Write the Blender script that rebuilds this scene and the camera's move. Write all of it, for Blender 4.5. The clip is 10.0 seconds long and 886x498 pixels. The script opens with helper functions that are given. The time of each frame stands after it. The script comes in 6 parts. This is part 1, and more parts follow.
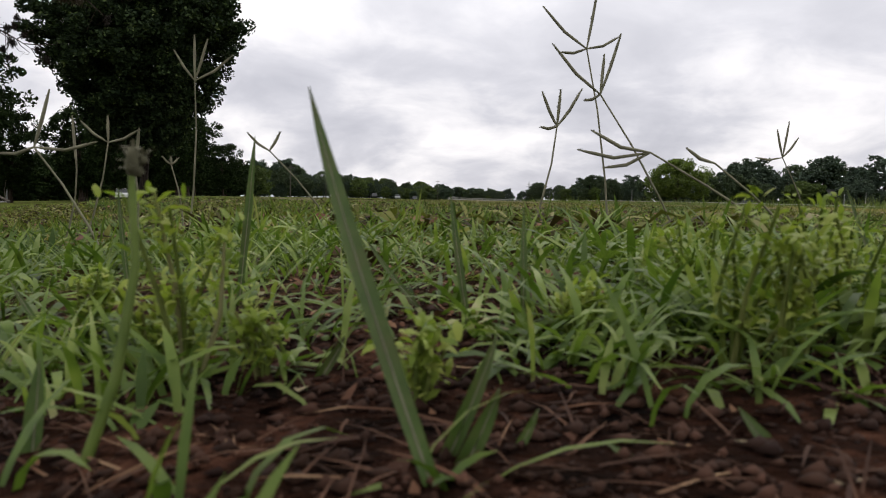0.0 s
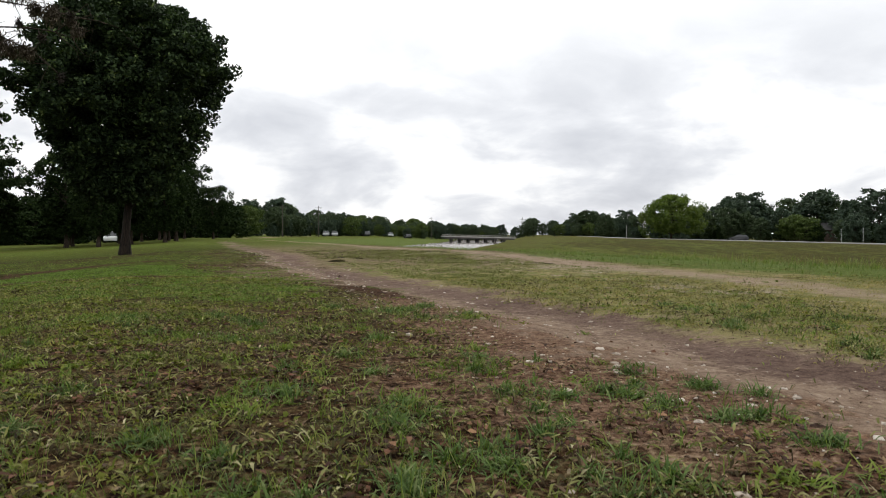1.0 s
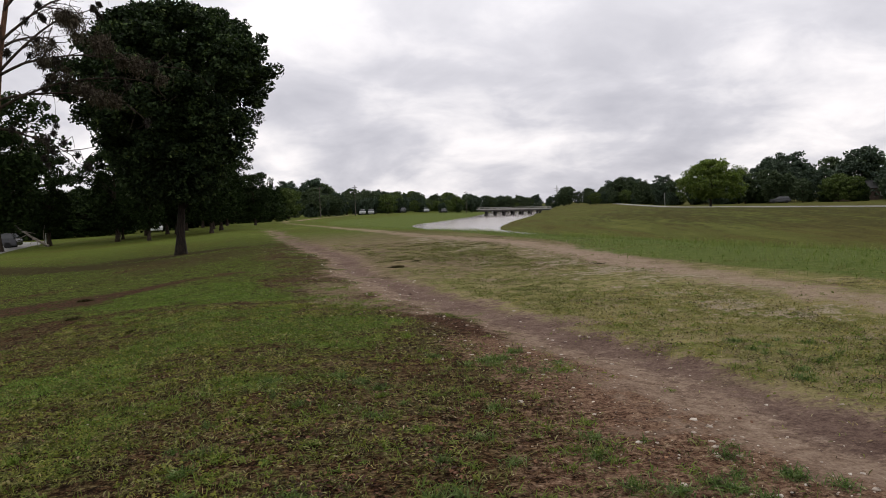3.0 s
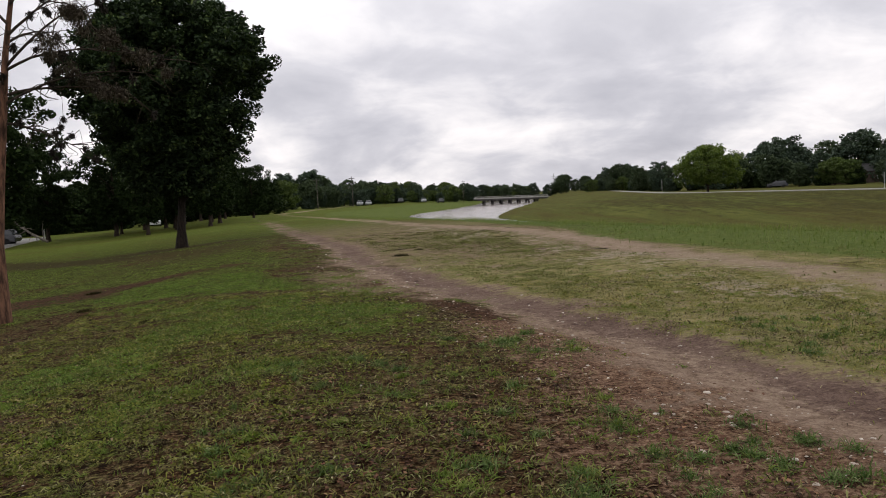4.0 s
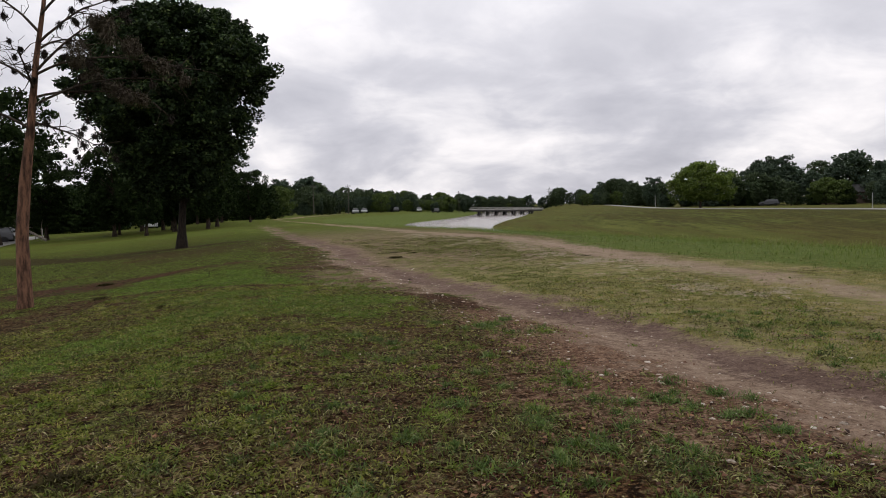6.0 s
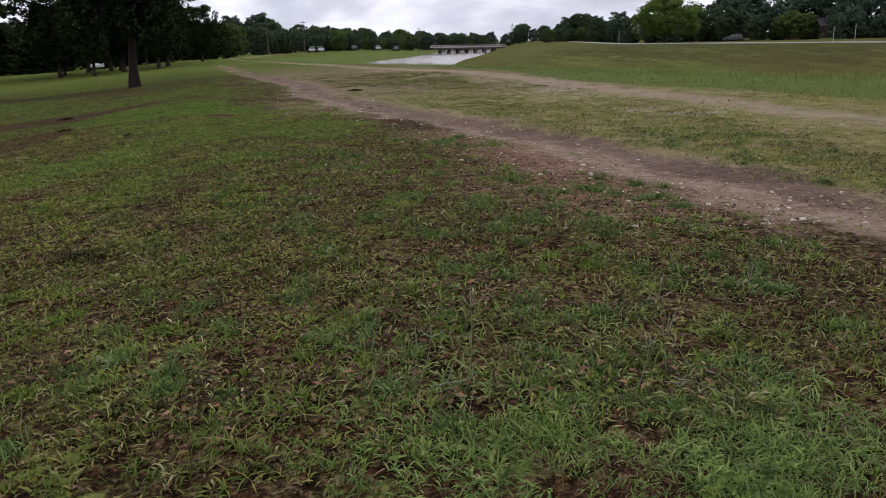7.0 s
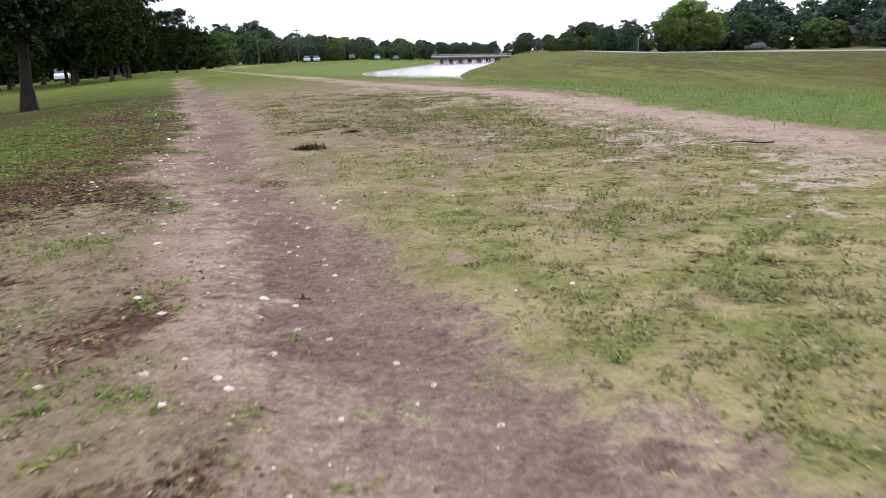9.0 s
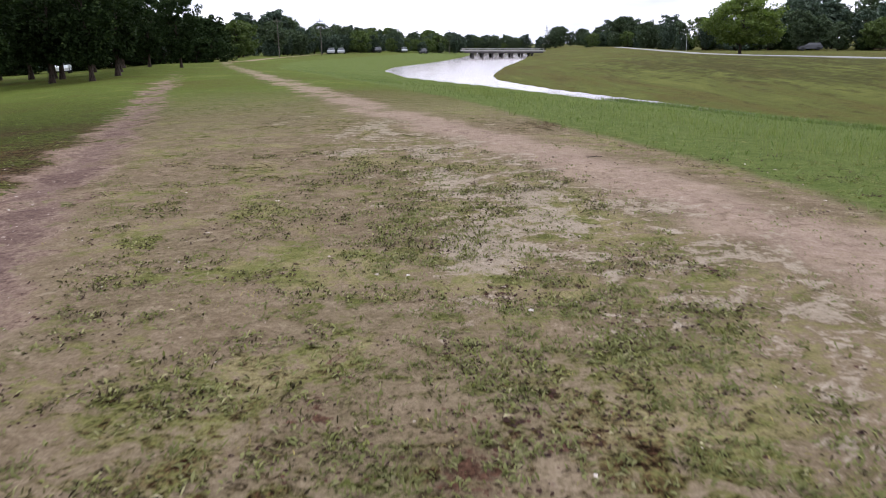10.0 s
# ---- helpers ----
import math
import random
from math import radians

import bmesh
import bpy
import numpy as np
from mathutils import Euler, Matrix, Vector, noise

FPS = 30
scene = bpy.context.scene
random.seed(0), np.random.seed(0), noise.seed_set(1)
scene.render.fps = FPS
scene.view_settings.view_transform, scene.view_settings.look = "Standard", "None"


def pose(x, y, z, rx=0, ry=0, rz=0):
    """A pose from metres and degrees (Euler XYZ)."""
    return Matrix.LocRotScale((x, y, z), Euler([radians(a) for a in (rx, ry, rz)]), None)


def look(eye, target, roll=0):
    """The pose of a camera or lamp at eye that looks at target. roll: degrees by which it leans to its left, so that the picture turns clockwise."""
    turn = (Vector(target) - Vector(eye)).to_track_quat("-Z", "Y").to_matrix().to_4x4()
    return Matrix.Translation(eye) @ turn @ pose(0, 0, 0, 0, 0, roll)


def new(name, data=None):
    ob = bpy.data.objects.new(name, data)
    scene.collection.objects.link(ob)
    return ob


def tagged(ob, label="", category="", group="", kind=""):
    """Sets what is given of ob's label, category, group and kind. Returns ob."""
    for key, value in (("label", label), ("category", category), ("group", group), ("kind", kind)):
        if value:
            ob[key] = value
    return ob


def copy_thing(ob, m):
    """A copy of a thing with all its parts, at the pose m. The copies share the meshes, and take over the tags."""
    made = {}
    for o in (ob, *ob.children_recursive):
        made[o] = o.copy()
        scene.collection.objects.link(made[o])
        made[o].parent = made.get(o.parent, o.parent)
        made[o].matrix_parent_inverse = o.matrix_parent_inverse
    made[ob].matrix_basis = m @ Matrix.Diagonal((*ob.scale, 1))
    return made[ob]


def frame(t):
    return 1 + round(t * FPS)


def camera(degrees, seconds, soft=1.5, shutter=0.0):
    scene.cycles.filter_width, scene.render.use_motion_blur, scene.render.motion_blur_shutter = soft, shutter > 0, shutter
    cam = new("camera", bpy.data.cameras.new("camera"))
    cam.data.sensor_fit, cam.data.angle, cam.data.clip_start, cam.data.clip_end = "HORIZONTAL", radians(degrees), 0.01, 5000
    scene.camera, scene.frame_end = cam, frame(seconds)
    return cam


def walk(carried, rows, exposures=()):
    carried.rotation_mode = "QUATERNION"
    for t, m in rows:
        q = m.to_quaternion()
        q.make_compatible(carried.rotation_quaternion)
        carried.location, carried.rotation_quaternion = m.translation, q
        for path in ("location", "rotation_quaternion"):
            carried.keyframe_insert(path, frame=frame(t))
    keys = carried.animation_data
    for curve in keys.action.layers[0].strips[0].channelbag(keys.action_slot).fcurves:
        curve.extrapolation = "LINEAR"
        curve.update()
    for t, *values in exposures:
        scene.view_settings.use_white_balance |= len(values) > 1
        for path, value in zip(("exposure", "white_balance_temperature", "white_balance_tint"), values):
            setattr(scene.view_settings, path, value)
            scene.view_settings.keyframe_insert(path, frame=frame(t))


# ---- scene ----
cam = camera(61.9, 10.0, soft=0.95, shutter=0.06)
cam.data.dof.use_dof = True
cam.data.dof.focus_distance, cam.data.dof.aperture_fstop = 6.0, 27.0
PATH = [
    (0.0, (0.650, -0.640, 0.072), (1.048, 9.329, -0.603), 0.82),
    (0.3, (0.652, -0.635, 0.078), (1.090, 9.330, -0.660), 0.40),
    (0.5, (0.645, -0.560, 0.140), (1.131, 9.391, -0.717), -0.15),
    (0.7, (0.600, 0.080, 0.300), (1.205, 10.029, -0.506), -0.52),
    (0.9, (0.678, 0.714, 0.520), (1.200, 10.693, 0.125), 0.63),
    (1.0, (0.676, 0.796, 0.648), (1.154, 10.782, 0.450), 0.12),
    (1.2, (0.571, 0.700, 1.017), (1.030, 10.689, 0.952), -0.85),
    (1.5, (0.544, 0.619, 1.252), (0.805, 10.615, 1.103), -1.60),
    (2.0, (0.409, 0.422, 1.407), (0.452, 10.416, 1.078), -1.73),
    (2.5, (0.278, 0.266, 1.467), (0.276, 10.255, 1.011), -1.91),
    (4.0, (0.013, -0.010, 1.430), (0.039, 9.965, 0.718), -3.18),
    (4.5, (-0.002, -0.001, 1.386), (-0.033, 9.976, 0.708), -3.15),
    (5.0, (-0.031, -0.066, 1.357), (-0.102, 9.919, 0.813), -2.42),
    (6.3, (0.064, -1.375, 1.296), (0.349, 8.601, 0.681), -1.08),
    (6.5, (0.033, -1.539, 1.262), (0.479, 8.395, 0.205), -0.95),
    (7.0, (0.074, -1.792, 1.133), (0.600, 7.827, -1.548), -2.16),
    (7.5, (-0.029, -0.378, 1.012), (0.073, 9.290, -1.542), -2.13),
    (8.0, (-0.044, 2.381, 0.969), (0.256, 12.041, -1.599), -2.11),
    (8.5, (-0.034, 5.764, 0.977), (0.341, 15.389, -1.707), -1.71),
    (9.0, (0.026, 9.733, 1.024), (0.566, 19.383, -1.539), -2.17),
    (9.5, (0.213, 14.344, 1.369), (0.701, 23.983, -1.248), -1.01),
    (9.8, (0.224, 16.934, 1.550), (0.499, 26.520, -1.284), -2.66),
    (10.0, (0.223, 18.651, 1.673), (0.442, 28.287, -0.989), -1.15),
]
EXPOSURES = [(0.0, 0.12, 6500, 11), (0.45, 0.12, 6500, 10), (0.7, 0.36, 6500, 8), (1.0, 0.37, 6540, 6), (1.5, 0.24, 6540, 9), (2.0, 0.07, 6540, 12), (2.5, 0.05, 6560, 12), (5.2, 0.04, 6560, 12), (6.4, 0.0, 6420, 12), (6.7, 0.02, 6300, 11),
             (7.0, 0.20, 6050, 14), (7.5, 1.12, 5880, 10), (8.0, 1.31, 5780, 9), (8.4, 1.40, 5760, 10), (9.0, 1.26, 5740, 17), (9.5, 1.13, 6000, 16), (10.0, 0.92, 5850, 17)]
walk(cam, [(t, look(eye, target, roll)) for t, eye, target, roll in PATH], EXPOSURES)

# ---- node helpers ----
def nodes_of(idblock):
    idblock.use_nodes = True
    tree = idblock.node_tree
    tree.nodes.clear()
    return tree


def add(tree, kind, **values):
    n = tree.nodes.new(kind)
    for k, v in values.items():
        if k in n.inputs:
            n.inputs[k].default_value = v
    return n


def link(tree, a, b):
    tree.links.new(a, b)


def math_node(tree, op, a, b=None, clamp=False):
    n = tree.nodes.new("ShaderNodeMath")
    n.operation, n.use_clamp = op, clamp
    for i, v in enumerate((a, b)):
        if v is None:
            continue
        if isinstance(v, (int, float)):
            n.inputs[i].default_value = v
        else:
            tree.links.new(v, n.inputs[i])
    return n.outputs[0]


def noise_tex(tree, vector, scale, detail=4.0, rough=0.55, distort=0.0):
    n = tree.nodes.new("ShaderNodeTexNoise")
    n.inputs["Scale"].default_value = scale
    n.inputs["Detail"].default_value = detail
    n.inputs["Roughness"].default_value = rough
    n.inputs["Distortion"].default_value = distort
    if vector is not None:
        tree.links.new(vector, n.inputs["Vector"])
    return n.outputs["Fac"]


def smooth_map(tree, value, lo, hi, a=0.0, b=1.0):
    n = tree.nodes.new("ShaderNodeMapRange")
    n.interpolation_type = "SMOOTHSTEP"
    tree.links.new(value, n.inputs["Value"])
    for k, v in (("From Min", lo), ("From Max", hi), ("To Min", a), ("To Max", b)):
        n.inputs[k].default_value = v
    return n.outputs["Result"]


def mix_col(tree, fac, a, b, blend="MIX"):
    n = tree.nodes.new("ShaderNodeMix")
    n.data_type, n.blend_type = "RGBA", blend
    for sock, v in ((n.inputs["Factor"], fac), (n.inputs[6], a), (n.inputs[7], b)):
        if isinstance(v, (int, float)):
            sock.default_value = v
        elif isinstance(v, tuple):
            sock.default_value = (*v, 1.0)
        else:
            tree.links.new(v, sock)
    return n.outputs[2]


def ramp(tree, fac, stops):
    n = tree.nodes.new("ShaderNodeValToRGB")
    els = n.color_ramp.elements
    while len(els) < len(stops):
        els.new(0.5)
    for e, (p, c) in zip(els, stops):
        e.position, e.color = p, (*c, 1.0)
    tree.links.new(fac, n.inputs["Fac"])
    return n.outputs["Color"]


# ---- world: a bright overcast sky with layered clouds ----
SKY = 1.05
world = bpy.data.worlds.new("overcast_sky")
scene.world = world
wt = nodes_of(world)
w_out = wt.nodes.new("ShaderNodeOutputWorld")
w_bg = wt.nodes.new("ShaderNodeBackground")
w_tc = wt.nodes.new("ShaderNodeTexCoord")
w_sep = wt.nodes.new("ShaderNodeSeparateXYZ")
link(wt, w_tc.outputs["Generated"], w_sep.inputs[0])
elev = math_node(wt, "MAXIMUM", w_sep.outputs[2], 0.0)
flat = math_node(wt, "ADD", elev, 0.36)
w_com = wt.nodes.new("ShaderNodeCombineXYZ")
link(wt, math_node(wt, "DIVIDE", w_sep.outputs[0], flat), w_com.inputs[0])
link(wt, math_node(wt, "DIVIDE", w_sep.outputs[1], flat), w_com.inputs[1])
big = noise_tex(wt, w_com.outputs[0], 1.25, 6.0, 0.5, 0.4)
fine = noise_tex(wt, w_com.outputs[0], 3.6, 6.0, 0.55, 0.4)
cloud = math_node(wt, "ADD", math_node(wt, "MULTIPLY", big, 0.70), math_node(wt, "MULTIPLY", fine, 0.30))
body = ramp(wt, smooth_map(wt, cloud, 0.36, 0.64), [(0.0, (0.50, 0.505, 0.565)), (0.4, (0.66, 0.66, 0.715)), (0.75, (0.90, 0.885, 0.91)), (1.0, (1.12, 1.085, 1.08))])
high = smooth_map(wt, w_sep.outputs[2], 0.04, 0.62)
sky_col = mix_col(wt, math_node(wt, "MULTIPLY", high, 0.80), body, (1.52, 1.51, 1.53))
nish = wt.nodes.new("ShaderNodeTexSky")
nish.sky_type, nish.sun_disc = "NISHITA", False
nish.sun_elevation, nish.sun_rotation = radians(49), radians(29)
nish_dim = mix_col(wt, 1.0, nish.outputs[0], (0.02, 0.02, 0.02), "MULTIPLY")
sky_all = mix_col(wt, 0.12, sky_col, nish_dim)
link(wt, sky_all, w_bg.inputs["Color"])
w_bg.inputs["Strength"].default_value = SKY
link(wt, w_bg.outputs[0], w_out.inputs["Surface"])

sun_data = bpy.data.lights.new("sun", "SUN")
sun_data.energy, sun_data.angle, sun_data.color = 0.6, radians(18), (1.0, 0.96, 0.9)
sun = new("sun", sun_data)
sun.matrix_world = look((25, 45, 60), (0, 0, 0))

# ---- the lie of the land ----
RIVER_Y = np.array([-400, -60, 0, 20, 33, 41, 50, 62, 80, 103, 133, 150, 170, 229, 400, 3000.0])
NEAR_X = np.array([166, 56.5, 33.7, 27.2, 22.2, 19.5, 16.3, 12.5, 7.1, -1, -5.5, -4.5, 0.5, 11, 30, 60.0])
FAR_Y = np.array([-400, -60, 0, 20, 36, 52, 78, 95, 105, 135, 209, 260, 400, 3000.0])
FAR_X = np.array([168, 58, 35, 28.5, 22.5, 17, 10.5, 7.6, 7.9, 12.3, 26, 34, 48, 80.0])
WATER_Z = -1.9
TRAIL_1 = (np.array([-40, -5, 2, 4.7, 6.2, 8, 10.3, 12.5, 14.5, 18, 22, 34, 98, 140.0]), np.array([16, 6, 3.4, 2.3, 1.85, 1.2, 0.45, -0.25, -0.75, -1.9, -2.9, -6.3, -24.5, -36.0]))
TRAIL_2 = (np.array([-40, 0, 8, 12, 17, 21, 24, 28, 32, 36, 41, 80, 120.0]), np.array([18, 8.0, 6.1, 5.35, 4.55, 4.1, 3.65, 2.75, 1.55, 0.2, -1.6, -13.8, -26.0]))


def step(u):
    u = np.clip(u, 0, 1)
    return u * u * (3 - 2 * u)


def hash2(i, j, seed):
    n = (i.astype(np.int64) * 374761393 + j.astype(np.int64) * 668265263 + seed * 1442695041) & 0xFFFFFFFF
    n = ((n ^ (n >> 13)) * 1274126177) & 0xFFFFFFFF
    return ((n ^ (n >> 16)) & 0xFFFF) / 65535.0


def grain(x, y, scale, seed=0, octaves=3):
    """Smooth 2D noise of about 0 to 1; scale is the size of its largest lumps in metres."""
    x, y = np.asarray(x, float) / scale, np.asarray(y, float) / scale
    total, amp, norm = np.zeros_like(x), 1.0, 0.0
    for o in range(octaves):
        i, j = np.floor(x), np.floor(y)
        u, v = x - i, y - j
        u, v = u * u * (3 - 2 * u), v * v * (3 - 2 * v)
        a, b = hash2(i, j, seed + o), hash2(i + 1, j, seed + o)
        c, d = hash2(i, j + 1, seed + o), hash2(i + 1, j + 1, seed + o)
        total += amp * ((a * (1 - u) + b * u) * (1 - v) + (c * (1 - u) + d * u) * v)
        norm += amp
        amp *= 0.5
        x, y = x * 2.03 + 17.1, y * 2.03 - 9.7
    return total / norm


def near_bank(x, y):
    return np.interp(y, RIVER_Y, NEAR_X) - x


def far_bank(x, y):
    return x - np.interp(y, FAR_Y, FAR_X)


def trail_gap(x, y, trail, half):
    """Metres from a trail's edge, negative on it."""
    slope = (np.interp(y + 0.5, *trail) - np.interp(y - 0.5, *trail))
    return np.abs(x - np.interp(y, *trail)) / np.sqrt(1 + slope * slope) - half


def across(x, y):
    """Metres to the right of the first trail's middle, negative to its left."""
    slope = (np.interp(y + 0.5, *TRAIL_1) - np.interp(y - 0.5, *TRAIL_1))
    wander = (grain(y, 0 * y, 3.2, 87, 2) - 0.5) * 0.45 + (grain(y, 0 * y + 9, 0.8, 88, 2) - 0.5) * 0.16
    return (x - np.interp(y, *TRAIL_1)) / np.sqrt(1 + slope * slope) + wander * step((y - 3) / 3)


def verge(y):
    """How far the bare earth reaches to the left of the first trail's middle."""
    return np.interp(y, [0, 4, 6, 8, 10.5, 13, 15, 18, 26, 60], [0.75, 0.75, 0.50, 0.45, 0.50, 0.80, 0.75, 0.55, 0.55, 0.5])


def strip_edge(y):
    """How far from the water the taller green grass of the bank reaches."""
    return np.interp(y, [8, 22, 26, 35, 45, 80], [23.0, 22.6, 20.4, 18.6, 17.0, 15.0])


def lie(x, y, rough=True):
    """Height of the ground."""
    x, y = np.asarray(x, float), np.asarray(y, float)
    dn, df = near_bank(x, y), far_bank(x, y)
    u = np.clip(dn / 22.0, 0, 1)
    z1 = np.where(dn > 0, WATER_Z + 0.2 * step(dn / 1.2) + 1.7 * (0.35 * u + 0.65 * step(u)), np.maximum(WATER_Z + dn * 0.3, -3.2))
    z1 = z1 + 0.26 * np.sin(np.pi * u) * step((75 - y) / 20) * (dn > 0)
    v = np.clip(df / 22.0, 0, 1)
    z2 = np.where(df > 0, WATER_Z + (1.9 + np.interp(y, [55, 80, 138], [-0.10, 0.08, 0.20])) * (0.45 * v + 0.55 * step(v)), np.maximum(WATER_Z + df * 0.3, -3.2))
    z2 = z2 - 1.0 * step((df - 25) / 14.0)
    z = np.maximum(z1, z2)
    dl = np.maximum(np.interp(y, *TRAIL_1) - x - 3.5, 0)
    z = z - 1.35 * (1 - np.exp(-dl / 16.0)) * step((260 - y) / 120)
    z = z - 0.30 * np.exp(-((x + 14.5) / 6.0) ** 2 - ((y - 38) / 8.0) ** 2)
    z = z + 0.04 * np.exp(-((x - 0.65) ** 2 + (y + 0.1) ** 2) / 1.2)
    if rough:
        away = np.hypot(x, y - 8)
        z = z + (grain(x, y, 6.0, 3, 3) - 0.5) * 0.10 * step(away / 6)
        z = z + (grain(x, y, 0.5, 5, 3) - 0.5) * 0.03
        t1 = np.abs(across(x, y) - 0.1) - 0.42
        z = z - 0.045 * step(-t1 / 0.4 + 0.5) + 0.016 * (grain(x, y, 0.12, 9, 2) - 0.5) * step((y - 1) / 2)
    return z


# ---- materials ----
def surface(name, colour, rough=0.7, metal=0.0, bump=None, spec=0.12, transmit=None):
    """colour: a function of the tree that gives a colour socket; bump: a function that gives (height socket, distance)."""
    m = bpy.data.materials.new(name)
    t = nodes_of(m)
    out = t.nodes.new("ShaderNodeOutputMaterial")
    p = t.nodes.new("ShaderNodeBsdfPrincipled")
    col = colour(t) if callable(colour) else None
    if col is None:
        p.inputs["Base Color"].default_value = (*colour, 1.0)
    else:
        link(t, col, p.inputs["Base Color"])
    if callable(rough):
        link(t, rough(t), p.inputs["Roughness"])
    else:
        p.inputs["Roughness"].default_value = rough
    p.inputs["Metallic"].default_value = metal
    p.inputs["Specular IOR Level"].default_value = spec
    if bump:
        height, dist = bump(t)
        b = t.nodes.new("ShaderNodeBump")
        b.inputs["Distance"].default_value = dist
        b.inputs["Strength"].default_value = 0.8
        link(t, height, b.inputs["Height"])
        link(t, b.outputs[0], p.inputs["Normal"])
    if transmit:
        tr = t.nodes.new("ShaderNodeBsdfTranslucent")
        link(t, mix_col(t, 1.0, col, (1.3, 1.5, 0.7), "MULTIPLY"), tr.inputs["Color"])
        mx = t.nodes.new("ShaderNodeMixShader")
        mx.inputs[0].default_value = transmit
        link(t, p.outputs[0], mx.inputs[1])
        link(t, tr.outputs[0], mx.inputs[2])
        link(t, mx.outputs[0], out.inputs["Surface"])
    else:
        link(t, p.outputs[0], out.inputs["Surface"])
    return m


def place(t):
    return t.nodes.new("ShaderNodeNewGeometry").outputs["Position"]


def attr(t, name):
    n = t.nodes.new("ShaderNodeAttribute")
    n.attribute_name = name
    return n.outputs["Fac"]


def leaf_colour(stops, fine=None, blotch=(0.022, 0.030, 0.008), wide=False):
    """wide: single pieces differ more from one another than their patches do."""
    def make(t):
        isl = t.nodes.new("ShaderNodeNewGeometry").outputs["Random Per Island"]
        pos = place(t)
        patch = smooth_map(t, noise_tex(t, pos, (fine or 1.2) * 4.0, 2.0), 0.3, 0.7)
        own = 0.85 if wide else 0.55
        col = ramp(t, math_node(t, "ADD", math_node(t, "MULTIPLY", isl, own), math_node(t, "MULTIPLY", patch, 1 - own)), stops)
        blot = noise_tex(t, pos, fine or 1.2, 3.0)
        return mix_col(t, smooth_map(t, blot, 0.35, 0.7, 0.0, 0.45), col, blotch, "MIX")
    return make


def ground_colour(t):
    pos = place(t)
    n_fine = noise_tex(t, pos, 42.0, 4.0, 0.7)
    n_speck = noise_tex(t, pos, 15.0, 6.0, 0.72, 0.6)
    n_mid = noise_tex(t, pos, 4.2, 7.0, 0.68, 0.8)
    n_big = noise_tex(t, pos, 0.8, 8.0, 0.64, 0.6)
    n_wide = noise_tex(t, pos, 0.12, 6.0, 0.6, 0.4)
    half = lambda v, k: math_node(t, "MULTIPLY", math_node(t, "SUBTRACT", v, 0.5), k)
    plus = lambda a, b: math_node(t, "ADD", a, b)
    tone = plus(0.5, plus(half(n_fine, 0.8), plus(half(n_speck, 0.9), half(n_mid, 0.35))))
    soft = plus(0.5, plus(half(n_fine, 0.35), plus(half(n_speck, 0.45), half(n_mid, 0.6))))
    soil = ramp(t, tone, [(0.30, (0.004, 0.0025, 0.0015)), (0.46, (0.036, 0.018, 0.009)), (0.60, (0.112, 0.058, 0.030)), (0.78, (0.230, 0.140, 0.080))])
    litter = ramp(t, tone, [(0.30, (0.005, 0.004, 0.001)), (0.47, (0.038, 0.027, 0.011)), (0.60, (0.099, 0.074, 0.034)), (0.78, (0.209, 0.162, 0.090))])
    turf = ramp(t, tone, [(0.28, (0.005, 0.008, 0.003)), (0.46, (0.040, 0.052, 0.009)), (0.60, (0.088, 0.106, 0.021)), (0.78, (0.158, 0.168, 0.044))])
    ragged = plus(half(n_big, 0.9), plus(half(n_mid, 1.1), half(n_speck, 1.3)))
    lush = plus(attr(t, "lush"), ragged)
    base = mix_col(t, smooth_map(t, plus(n_speck, plus(half(n_mid, 0.7), half(n_big, 0.4))), 0.42, 0.56), soil, litter)
    base = mix_col(t, smooth_map(t, lush, 0.36, 0.62), base, turf)
    # shadow in the gaps between tufts, painted as near-black soil
    n_gap_shade = noise_tex(t, pos, 9.0, 5.0, 0.7, 0.8)
    base = mix_col(t, smooth_map(t, plus(n_gap_shade, half(n_fine, 0.35)), 0.53, 0.38, 0.0, 0.92), base, (0.008, 0.0045, 0.0025))
    # the dry ground between the trails: khaki, olive and bare brown
    khaki = ramp(t, soft, [(0.30, (0.070, 0.060, 0.022)), (0.46, (0.172, 0.147, 0.066)), (0.60, (0.235, 0.203, 0.098)), (0.75, (0.305, 0.268, 0.150))])
    olive = ramp(t, soft, [(0.30, (0.034, 0.040, 0.009)), (0.46, (0.106, 0.108, 0.032)), (0.60, (0.160, 0.157, 0.054)), (0.75, (0.220, 0.207, 0.095))])
    brown = ramp(t, soft, [(0.30, (0.042, 0.028, 0.018)), (0.46, (0.118, 0.083, 0.056)), (0.60, (0.186, 0.136, 0.098)), (0.75, (0.25, 0.20, 0.152))])
    n_dry = noise_tex(t, pos, 1.5, 6.0, 0.62, 0.5)
    dry_ground = mix_col(t, smooth_map(t, plus(n_dry, half(n_speck, 0.35)), 0.43, 0.57), khaki, olive)
    dry_ground = mix_col(t, smooth_map(t, plus(plus(n_mid, math_node(t, "MULTIPLY", attr(t, "tired"), 0.15)), plus(half(n_big, 0.9), half(n_speck, 0.5))), 0.54, 0.66, 0.0, 0.8), dry_ground, brown)
    dry = plus(attr(t, "dry"), plus(half(n_big, 0.5), plus(half(n_mid, 0.7), half(n_speck, 0.8))))
    base = mix_col(t, smooth_map(t, dry, 0.26, 0.48, 0.0, 0.95), base, dry_ground)
    sand = ramp(t, soft, [(0.30, (0.125, 0.098, 0.068)), (0.46, (0.215, 0.175, 0.125)), (0.60, (0.275, 0.230, 0.170)), (0.75, (0.36, 0.315, 0.25))])
    silt = plus(attr(t, "silt"), plus(half(n_big, 2.0), plus(half(n_mid, 1.5), half(n_speck, 0.9))))
